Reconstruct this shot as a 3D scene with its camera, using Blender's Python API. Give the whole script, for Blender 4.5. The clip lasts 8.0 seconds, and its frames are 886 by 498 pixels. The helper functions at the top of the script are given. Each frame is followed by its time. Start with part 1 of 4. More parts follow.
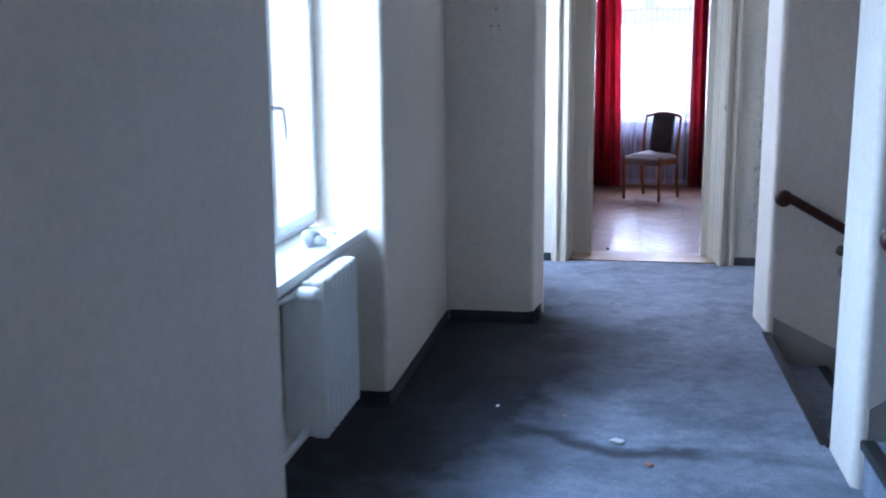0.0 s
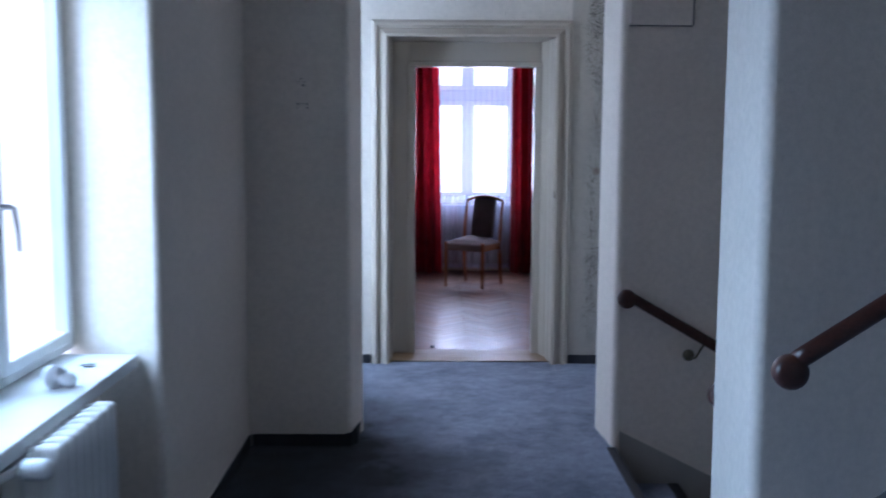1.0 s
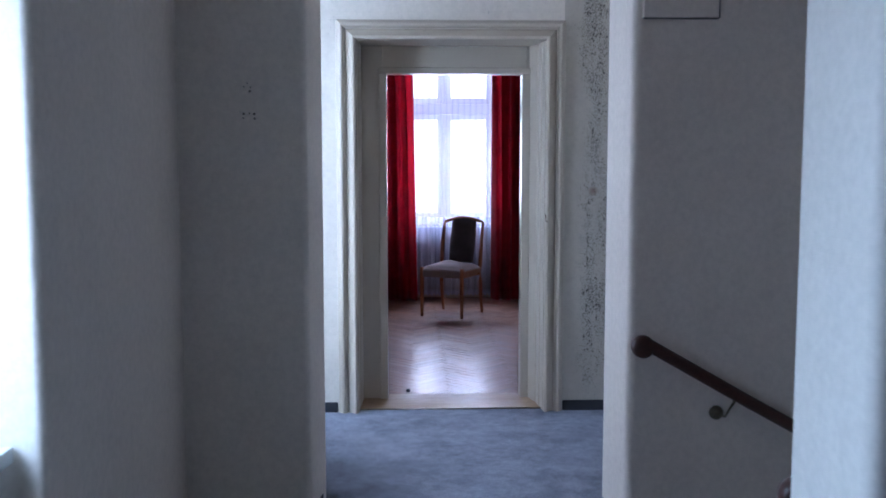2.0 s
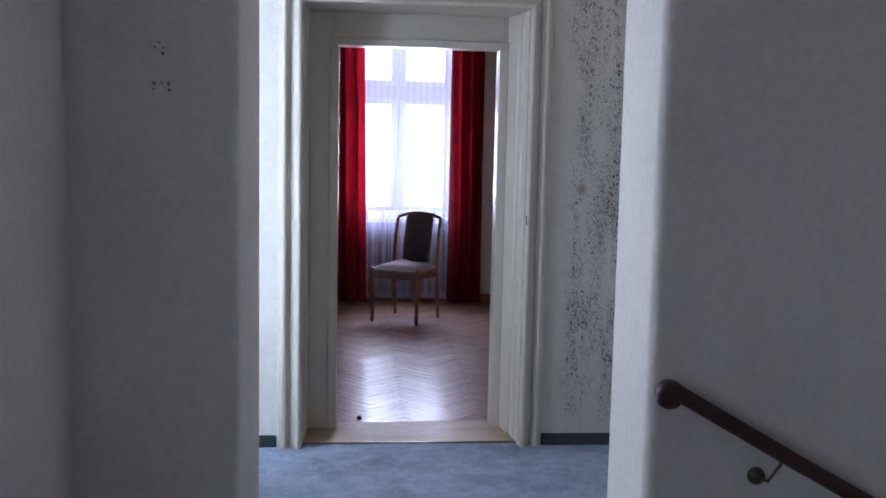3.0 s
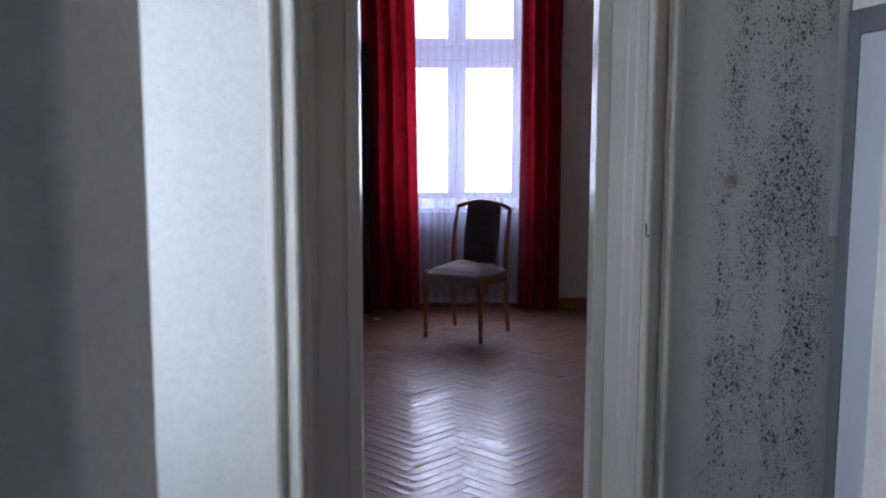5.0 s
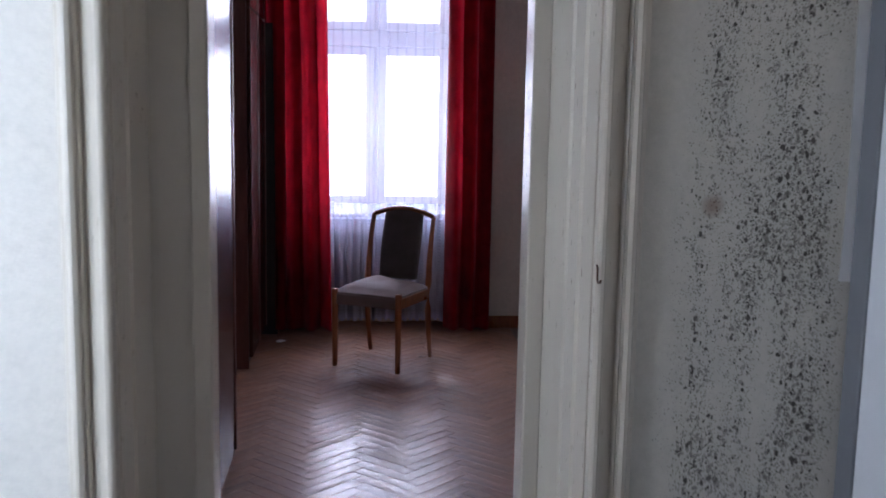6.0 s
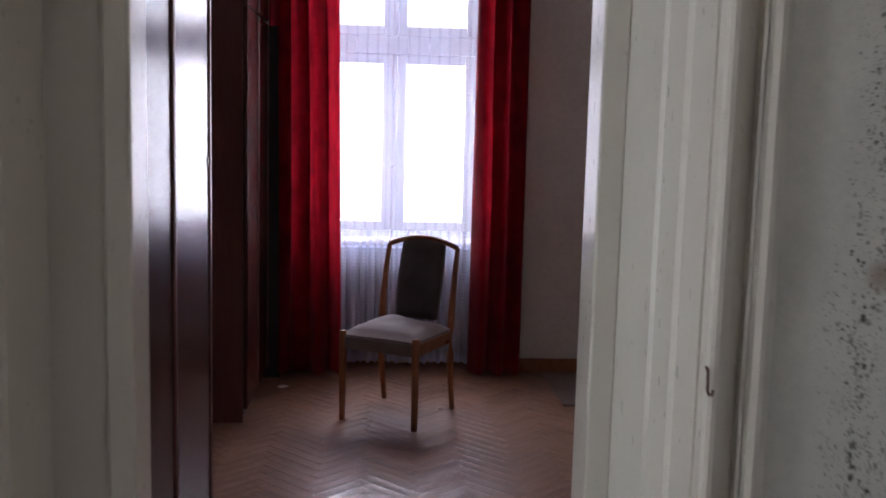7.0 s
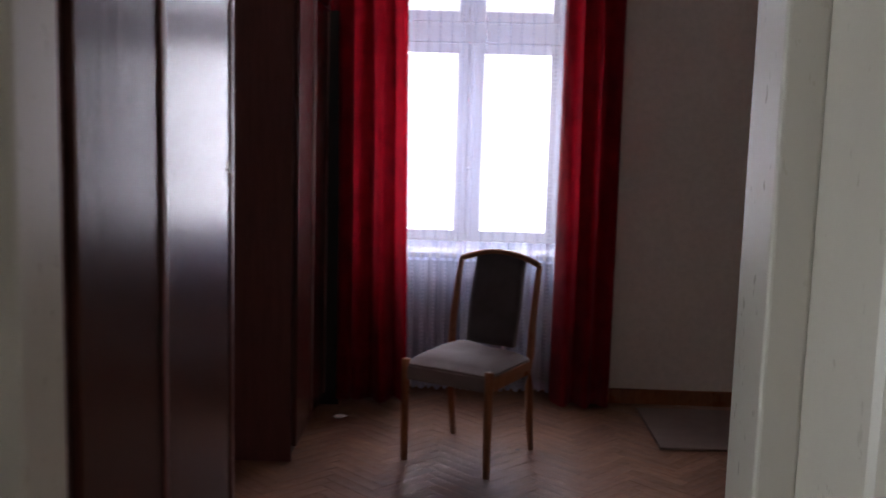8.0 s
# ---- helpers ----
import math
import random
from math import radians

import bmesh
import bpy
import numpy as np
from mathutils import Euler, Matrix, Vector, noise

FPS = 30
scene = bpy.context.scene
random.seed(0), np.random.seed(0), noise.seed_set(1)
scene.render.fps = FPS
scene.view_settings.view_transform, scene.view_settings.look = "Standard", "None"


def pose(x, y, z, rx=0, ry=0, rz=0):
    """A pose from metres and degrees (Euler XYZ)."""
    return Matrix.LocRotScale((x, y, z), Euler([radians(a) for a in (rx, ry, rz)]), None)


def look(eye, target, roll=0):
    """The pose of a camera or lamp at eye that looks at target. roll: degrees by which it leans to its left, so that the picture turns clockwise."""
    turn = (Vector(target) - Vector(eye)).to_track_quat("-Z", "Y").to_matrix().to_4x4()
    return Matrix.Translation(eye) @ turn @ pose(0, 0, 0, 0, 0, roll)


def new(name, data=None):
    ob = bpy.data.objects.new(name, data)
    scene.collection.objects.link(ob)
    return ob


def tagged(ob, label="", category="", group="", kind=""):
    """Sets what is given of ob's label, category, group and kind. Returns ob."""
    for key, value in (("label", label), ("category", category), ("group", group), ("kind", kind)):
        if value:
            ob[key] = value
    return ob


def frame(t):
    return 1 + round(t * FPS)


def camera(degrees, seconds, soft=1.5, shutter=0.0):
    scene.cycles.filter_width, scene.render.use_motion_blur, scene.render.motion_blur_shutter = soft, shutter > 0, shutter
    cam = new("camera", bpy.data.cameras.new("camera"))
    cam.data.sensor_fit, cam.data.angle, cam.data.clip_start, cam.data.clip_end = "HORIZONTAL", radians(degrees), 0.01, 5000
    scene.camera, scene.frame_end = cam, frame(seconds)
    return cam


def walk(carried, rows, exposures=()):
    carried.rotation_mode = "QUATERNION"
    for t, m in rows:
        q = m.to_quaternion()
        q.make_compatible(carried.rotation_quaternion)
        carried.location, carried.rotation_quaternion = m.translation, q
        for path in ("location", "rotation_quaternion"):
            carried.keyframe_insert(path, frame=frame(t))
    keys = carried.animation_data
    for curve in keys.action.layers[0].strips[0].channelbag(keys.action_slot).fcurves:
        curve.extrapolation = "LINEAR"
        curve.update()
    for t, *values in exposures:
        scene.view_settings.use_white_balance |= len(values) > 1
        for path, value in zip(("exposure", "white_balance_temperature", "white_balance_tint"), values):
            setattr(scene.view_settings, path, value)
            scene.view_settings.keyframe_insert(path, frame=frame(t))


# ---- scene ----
cam = camera(48.8, 8.0, soft=1.7, shutter=0.5)
PATH = [
    (0, (0.095, -0.733, 1.502), (-0.252, 1.2, 1.125), -0.5),
    (0.2, (0.101, -0.601, 1.502), (-0.202, 1.341, 1.133), -0.3),
    (0.3, (0.103, -0.533, 1.504), (-0.163, 1.417, 1.144), -0.3),
    (0.5, (0.105, -0.387, 1.509), (-0.08, 1.578, 1.181), -0.1),
    (0.7, (0.082, -0.225, 1.521), (-0.024, 1.753, 1.241), 0.1),
    (0.8, (0.063, -0.139, 1.527), (-0.004, 1.843, 1.271), 0.1),
    (1, (0.04, 0.039, 1.534), (0.06, 2.026, 1.309), 0.3),
    (1.2, (0.045, 0.218, 1.529), (0.108, 2.205, 1.305), 0.2),
    (1.5, (0.055, 0.467, 1.52), (0.122, 2.455, 1.317), -0.0),
    (1.7, (0.055, 0.613, 1.535), (0.114, 2.603, 1.345), 0.1),
    (2.8, (-0.064, 1.611, 1.509), (0.108, 3.593, 1.309), 0.6),
    (3, (-0.029, 1.78, 1.532), (0.162, 3.759, 1.319), 1.2),
    (3.2, (-0.026, 1.966, 1.534), (0.171, 3.945, 1.314), 1.3),
    (3.5, (-0.025, 2.25, 1.535), (0.164, 4.227, 1.303), 1.4),
    (3.7, (-0.024, 2.415, 1.538), (0.172, 4.393, 1.321), 1.4),
    (4, (-0.009, 2.657, 1.545), (0.206, 4.633, 1.32), 1.3),
    (4.2, (0.037, 2.840, 1.548), (0.237, 4.817, 1.320), 0.9),
    (4.5, (0.101, 3.095, 1.549), (0.189, 5.079, 1.313), 0.2),
    (4.7, (0.096, 3.226, 1.531), (0.124, 5.21, 1.279), -0.0),
    (5.8, (0.24, 4.215, 1.52), (0.421, 6.188, 1.242), 1.0),
    (6, (0.279, 4.361, 1.536), (0.462, 6.332, 1.255), 1.1),
    (6.2, (0.300, 4.523, 1.535), (0.488, 6.493, 1.248), 1.1),
    (6.3, (0.305, 4.609, 1.535), (0.492, 6.580, 1.249), 1.0),
    (6.5, (0.309, 4.779, 1.534), (0.486, 6.754, 1.273), 1.0),
    (6.7, (0.315, 4.935, 1.534), (0.478, 6.913, 1.291), 1.2),
    (7, (0.347, 5.158, 1.538), (0.479, 7.137, 1.286), 1.5),
    (7.2, (0.389, 5.313, 1.543), (0.479, 7.295, 1.286), 1.4),
    (7.3, (0.409, 5.391, 1.546), (0.456, 7.374, 1.288), 1.4),
    (7.5, (0.43, 5.539, 1.548), (0.395, 7.523, 1.298), 1.3),
    (7.7, (0.424, 5.670, 1.546), (0.341, 7.653, 1.298), 1.4),
    (7.8, (0.418, 5.731, 1.544), (0.333, 7.713, 1.291), 1.5),
    (8, (0.403, 5.848, 1.54), (0.367, 7.83, 1.278), 1.6),
]
EXPOSURES = [
    (0.0, 1.25, 5250, 29), (0.5, 0.85, 5200, 29), (1.0, 0.4, 5250, 30), (1.5, 0.48, 5250, 31), (3.0, 0.67, 5550, 31), (3.5, 0.68, 5550, 31), (4.0, 0.42, 5500, 31),
    (4.7, 0.1, 5550, 31), (5.8, 0.38, 5800, 31), (6.5, 0.62, 6050, 31), (7.0, 0.38, 6300, 31), (7.5, 0.25, 6400, 29), (8.0, 0.06, 6500, 28)]
walk(cam, [(t, look(eye, target, roll)) for t, eye, target, roll in PATH], EXPOSURES)

# ---- world and light ----
world = bpy.data.worlds.new("overcast_sky")
scene.world = world
world.use_nodes = True
wn = world.node_tree
sky = wn.nodes.new("ShaderNodeTexSky")
sky.sky_type, sky.sun_disc = "NISHITA", False
sky.sun_elevation, sky.sun_rotation = radians(38), radians(300)
sky.air_density, sky.dust_density = 1.0, 3.0
wn.nodes["Background"].inputs["Strength"].default_value = 0.10
wn.links.new(sky.outputs[0], wn.nodes["Background"].inputs[0])

sun_data = bpy.data.lights.new("sun", "SUN")
sun_data.energy, sun_data.angle, sun_data.color = 0.6, radians(20), (1.0, 0.96, 0.9)
sun = new("sun", sun_data)
sun.matrix_world = look((-8, 14, 11), (0, 5, 0))


def window_light(name, eye, target, w, h, watts, tint):
    """The overcast sky's light in a window's opening."""
    d = bpy.data.lights.new(name, "AREA")
    d.shape, d.size, d.size_y, d.energy, d.color = "RECTANGLE", w, h, watts, tint
    ob = new(name, d)
    ob.matrix_world = look(eye, target)
    return ob


window_light("sky_light_landing", (-2.45, 3.35, 2.50), (0, 3.1, 1.55), 3.2, 2.6, 212, (0.56, 0.875, 1.0))
window_light("sky_light_recess", (-1.62, 6.10, 1.70), (0, 6.10, 1.70), 2.4, 2.6, 95, (0.76, 0.94, 0.99))
window_light("sky_light_room", (0.43, 11.85, 1.75), (0.43, 5, 1.75), 2.4, 2.6, 205, (0.88, 0.94, 1.0))


# ---- materials ----
def mat(name):
    m = bpy.data.materials.new(name)
    m.use_nodes = True
    return m, m.node_tree.nodes, m.node_tree.links, m.node_tree.nodes["Principled BSDF"]


def noise_tex(n, l, scale, detail=4, rough=0.55, stretch=(1, 1, 1), blocks=False):
    tc, mp, t = n.new("ShaderNodeTexCoord"), n.new("ShaderNodeMapping"), n.new("ShaderNodeTexNoise")
    mp.inputs["Scale"].default_value = stretch
    t.inputs["Scale"].default_value, t.inputs["Detail"].default_value, t.inputs["Roughness"].default_value = scale, detail, rough
    l.new(tc.outputs["UV" if blocks else "Object"], mp.inputs[0])
    if blocks:
        # each block is cut from another stretch of wood
        info, sh = n.new("ShaderNodeObjectInfo"), n.new("ShaderNodeMath")
        sh.operation = "MULTIPLY"
        sh.inputs[1].default_value = 57.0
        l.new(info.outputs["Random"], sh.inputs[0])
        l.new(sh.outputs[0], mp.inputs["Location"])
    l.new(mp.outputs[0], t.inputs["Vector"])
    return t.outputs["Fac"]


def ramp(n, l, fac, stops):
    r = n.new("ShaderNodeValToRGB")
    while len(r.color_ramp.elements) < len(stops):
        r.color_ramp.elements.new(0.5)
    for e, (p, c) in zip(r.color_ramp.elements, stops):
        e.position, e.color = p, (*c, 1) if len(c) == 3 else c
    l.new(fac, r.inputs[0])
    return r.outputs[0]


def mix(n, l, fac, a, b, kind="MIX"):
    m = n.new("ShaderNodeMix")
    m.data_type, m.blend_type = "RGBA", kind
    for sock, v in ((m.inputs[0], fac), (m.inputs[6], a), (m.inputs[7], b)):
        if isinstance(v, bpy.types.NodeSocket):
            l.new(v, sock)
        else:
            sock.default_value = v if isinstance(v, (int, float)) else (*v, 1)
    return m.outputs[2]


def calc(n, l, op, a, b=0.0, clamp=False):
    m = n.new("ShaderNodeMath")
    m.operation, m.use_clamp = op, clamp
    for sock, v in ((m.inputs[0], a), (m.inputs[1], b)):
        if isinstance(v, bpy.types.NodeSocket):
            l.new(v, sock)
        else:
            sock.default_value = v
    return m.outputs[0]


def relief(n, l, p, height, strength, dist=0.002):
    b = n.new("ShaderNodeBump")
    b.inputs["Strength"].default_value, b.inputs["Distance"].default_value = strength, dist
    l.new(height, b.inputs["Height"])
    l.new(b.outputs[0], p.inputs["Normal"])


def plain(name, col, rough=0.5, metal=0.0, vary=0.12, scale=7.0, fine=90.0, bump=0.15, stretch=(1, 1, 1), coat=0.0):
    """A surface of one colour with broad stains, fine grain and a little relief."""
    m, n, l, p = mat(name)
    dark, light = tuple(c * (1 - vary) for c in col), tuple(min(1, c * (1 + vary * 0.6)) for c in col)
    broad = ramp(n, l, noise_tex(n, l, scale, 5, 0.6, stretch), [(0.3, dark), (0.7, light)])
    grain = noise_tex(n, l, fine, 3, 0.6, stretch)
    l.new(mix(n, l, 0.25, broad, ramp(n, l, grain, [(0.3, dark), (0.7, light)])), p.inputs["Base Color"])
    l.new(ramp(n, l, grain, [(0.2, (rough * 0.85,) * 3), (0.8, (min(1, rough * 1.15),) * 3)]), p.inputs["Roughness"])
    p.inputs["Metallic"].default_value, p.inputs["Coat Weight"].default_value = metal, coat
    relief(n, l, p, grain, bump)
    return m


def wall_paint(name, col, mould=False):
    m, n, l, p = mat(name)
    broad = noise_tex(n, l, 1.3, 5, 0.6)
    base = ramp(n, l, broad, [(0.3, tuple(c * 0.93 for c in col)), (0.7, col)])
    streak = noise_tex(n, l, 5.0, 5, 0.65, (1, 1, 0.18))
    base = mix(n, l, ramp(n, l, streak, [(0.52, (0, 0, 0)), (0.85, (0.35, 0.35, 0.35))]), base, tuple(c * 0.78 for c in col))
    mottle = ramp(n, l, noise_tex(n, l, 38, 5, 0.7), [(0.32, (0.90, 0.90, 0.895)), (0.62, (1, 1, 1))])
    base = mix(n, l, 1.0, base, mottle, "MULTIPLY")
    fine = noise_tex(n, l, 160, 3, 0.6)
    if mould:
        tc, sep = n.new("ShaderNodeTexCoord"), n.new("ShaderNodeSeparateXYZ")
        l.new(tc.outputs["Object"], sep.inputs[0])
        x, z = sep.outputs[0], sep.outputs[2]
        # damp columns and one dense patch between the door casing and the corner
        wob = noise_tex(n, l, 3.5, 4, 0.6, (1, 1, 0.5))
        xx = calc(n, l, "ADD", x, calc(n, l, "MULTIPLY", calc(n, l, "SUBTRACT", wob, 0.5), 0.16))

        def bell(v, c, w):
            q = calc(n, l, "DIVIDE", calc(n, l, "SUBTRACT", v, c), w)
            return calc(n, l, "EXPONENT", calc(n, l, "MULTIPLY", calc(n, l, "MULTIPLY", q, q), -1.0))

        cols = calc(n, l, "ADD", calc(n, l, "MULTIPLY", bell(xx, 1.12, 0.075), 1.15), calc(n, l, "MULTIPLY", bell(xx, 1.335, 0.15), 1.6))
        patch = calc(n, l, "MULTIPLY", bell(xx, 1.365, 0.065), bell(z, 1.29, 0.13))
        low = ramp(n, l, calc(n, l, "MULTIPLY", z, 0.4, True), [(0.02, (0.3, 0.3, 0.3)), (0.12, (1, 1, 1)), (0.5, (1, 1, 1)), (0.7, (0.9, 0.9, 0.9)), (0.95, (1.25, 1.25, 1.25))])
        cluster = ramp(n, l, noise_tex(n, l, 8.0, 6, 0.72, (1, 1, 0.25)), [(0.36, (0.25, 0.25, 0.25)), (0.60, (1.1, 1.1, 1.1))])
        high = calc(n, l, "MULTIPLY", ramp(n, l, noise_tex(n, l, 5.5, 4, 0.7), [(0.54, (0, 0, 0)), (0.68, (0.75, 0.75, 0.75))]), ramp(n, l, calc(n, l, "SUBTRACT", z, 1.6, True), [(0.45, (0, 0, 0)), (0.75, (1, 1, 1))]))
        amount = calc(n, l, "ADD", calc(n, l, "MULTIPLY", calc(n, l, "MULTIPLY", cols, low), cluster), calc(n, l, "MULTIPLY", patch, 1.5))
        amount = calc(n, l, "MINIMUM", calc(n, l, "ADD", amount, high), 1.3)
        total = None
        for scale, gain in ((46, 0.31), (72, 0.43), (120, 0.50), (200, 0.56)):
            vt, mp, warp = n.new("ShaderNodeTexVoronoi"), n.new("ShaderNodeMapping"), n.new("ShaderNodeTexNoise")
            vt.inputs["Scale"].default_value = scale
            mp.inputs["Scale"].default_value = (1.15, 1.0, 0.85)
            warp.inputs["Scale"].default_value, warp.inputs["Detail"].default_value = 70, 2
            l.new(tc.outputs["Object"], warp.inputs["Vector"])
            off = n.new("ShaderNodeVectorMath")
            off.operation = "MULTIPLY_ADD"
            l.new(warp.outputs["Color"], off.inputs[0])
            off.inputs[1].default_value = (0.012, 0.012, 0.012)
            l.new(tc.outputs["Object"], off.inputs[2])
            l.new(off.outputs[0], mp.inputs[0])
            l.new(mp.outputs[0], vt.inputs["Vector"])
            csep = n.new("ShaderNodeSeparateColor")
            l.new(vt.outputs["Color"], csep.inputs[0])
            size = calc(n, l, "MULTIPLY", calc(n, l, "MULTIPLY", amount, gain), csep.outputs[0])
            dot = calc(n, l, "MULTIPLY", calc(n, l, "SUBTRACT", size, vt.outputs["Distance"]), 13.0, True)
            dot = calc(n, l, "MULTIPLY", dot, calc(n, l, "ADD", calc(n, l, "MULTIPLY", csep.outputs[1], 0.65), 0.4), True)
            total = dot if total is None else calc(n, l, "MAXIMUM", total, dot)
        haze = calc(n, l, "MULTIPLY", amount, 0.11, True)
        base = mix(n, l, haze, base, (0.26, 0.26, 0.245))
        base = mix(n, l, calc(n, l, "MULTIPLY", total, 0.94), base, (0.040, 0.033, 0.027))
        # one rusty brown blot
        d = calc(n, l, "ADD", calc(n, l, "POWER", calc(n, l, "SUBTRACT", x, 1.135), 2), calc(n, l, "POWER", calc(n, l, "SUBTRACT", z, 1.322), 2))
        blot = ramp(n, l, calc(n, l, "ADD", calc(n, l, "MULTIPLY", d, 500), calc(n, l, "MULTIPLY", wob, 0.5)), [(0.25, (0.75, 0.75, 0.75)), (0.85, (0, 0, 0))])
        base = mix(n, l, blot, base, (0.20, 0.12, 0.08))
    l.new(base, p.inputs["Base Color"])
    p.inputs["Roughness"].default_value = 0.75
    p.inputs["Specular IOR Level"].default_value = 0.3
    relief(n, l, p, calc(n, l, "ADD", fine, calc(n, l, "MULTIPLY", noise_tex(n, l, 22, 4), 0.8)), 0.35, 0.003)
    return m


def carpet_mat():
    m, n, l, p = mat("carpet")
    fine, mid, broad = noise_tex(n, l, 150, 4, 0.8), noise_tex(n, l, 46, 6, 0.8), noise_tex(n, l, 1.9, 6, 0.65)
    base = ramp(n, l, broad, [(0.3, (0.34, 0.38, 0.49)), (0.7, (0.54, 0.59, 0.73))])
    base = mix(n, l, 0.5, base, ramp(n, l, mid, [(0.3, (0.088, 0.101, 0.143)), (0.72, (0.388, 0.431, 0.550))]))
    base = mix(n, l, 0.5, base, ramp(n, l, fine, [(0.36, (0.07, 0.08, 0.115)), (0.66, (0.58, 0.635, 0.78))]))
    tc, sep = n.new("ShaderNodeTexCoord"), n.new("ShaderNodeSeparateXYZ")
    l.new(tc.outputs["Object"], sep.inputs[0])
    # the edge of an old water stain that runs across the landing
    wob = calc(n, l, "SUBTRACT", noise_tex(n, l, 2.6, 6, 0.62), 0.5)
    step = ramp(n, l, calc(n, l, "ADD", sep.outputs[0], 0.5, True), [(0.35, (0, 0, 0)), (0.62, (0.13, 0.13, 0.13))])
    along = calc(n, l, "ADD", calc(n, l, "ADD", sep.outputs[1], step), calc(n, l, "MULTIPLY", wob, 0.3))
    line = calc(n, l, "ABSOLUTE", calc(n, l, "SUBTRACT", along, 3.06))
    tide = ramp(n, l, line, [(0.0, (0.95, 0.95, 0.95)), (0.03, (0.8, 0.8, 0.8)), (0.085, (0, 0, 0))])
    wet = calc(n, l, "SUBTRACT", 3.06, along)
    base = mix(n, l, ramp(n, l, wet, [(0.0, (0, 0, 0)), (0.03, (0.3, 0.3, 0.3)), (1.0, (0.12, 0.12, 0.12))]), base, (0.075, 0.082, 0.105))
    across = ramp(n, l, calc(n, l, "ADD", sep.outputs[0], 0.5, True), [(0.0, (0.5, 0.5, 0.5)), (0.25, (1, 1, 1)), (0.9, (1, 1, 1)), (1.0, (0.4, 0.4, 0.4))])
    base = mix(n, l, calc(n, l, "MULTIPLY", tide, across), base, (0.045, 0.047, 0.055))
    blots = ramp(n, l, noise_tex(n, l, 15.0, 6, 0.75), [(0.42, (0, 0, 0)), (0.72, (0.4, 0.4, 0.4))])
    base = mix(n, l, blots, base, (0.070, 0.078, 0.105))
    # the left wall's shade, painted as a large ragged-rimmed patch between radiator and jog
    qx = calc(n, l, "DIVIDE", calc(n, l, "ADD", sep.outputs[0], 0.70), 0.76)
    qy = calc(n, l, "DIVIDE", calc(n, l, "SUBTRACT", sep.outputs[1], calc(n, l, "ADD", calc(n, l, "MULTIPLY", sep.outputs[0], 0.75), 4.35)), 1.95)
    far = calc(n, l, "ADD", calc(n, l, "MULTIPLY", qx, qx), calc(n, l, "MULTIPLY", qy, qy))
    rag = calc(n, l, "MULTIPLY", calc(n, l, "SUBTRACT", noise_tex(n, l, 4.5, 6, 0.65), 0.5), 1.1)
    shaded = ramp(n, l, calc(n, l, "MULTIPLY", calc(n, l, "ADD", far, rag), 0.5), [(0.20, (0.97, 0.97, 0.97)), (0.72, (0, 0, 0))])
    base = mix(n, l, shaded, base, (0.013, 0.013, 0.016))
    # trodden dirt in broad soft-edged patches, and pale dust
    dirt = ramp(n, l, noise_tex(n, l, 1.7, 7, 0.68), [(0.46, (0, 0, 0)), (0.60, (0.40, 0.40, 0.40)), (0.75, (0.55, 0.55, 0.55))])
    base = mix(n, l, dirt, base, (0.050, 0.055, 0.072))
    grit = ramp(n, l, noise_tex(n, l, 9.0, 8, 0.8), [(0.40, (0, 0, 0)), (0.70, (0.35, 0.35, 0.35))])
    base = mix(n, l, grit, base, (0.060, 0.065, 0.080))
    dust = ramp(n, l, noise_tex(n, l, 75, 2, 0.5), [(0.76, (0, 0, 0)), (0.82, (0.7, 0.7, 0.7))])
    base = mix(n, l, dust, base, (0.42, 0.43, 0.46))
    l.new(base, p.inputs["Base Color"])
    p.inputs["Roughness"].default_value = 0.95
    p.inputs["Specular IOR Level"].default_value = 0.15
    p.inputs["Sheen Weight"].default_value = 0.06
    relief(n, l, p, fine, 0.5, 0.003)
    return m


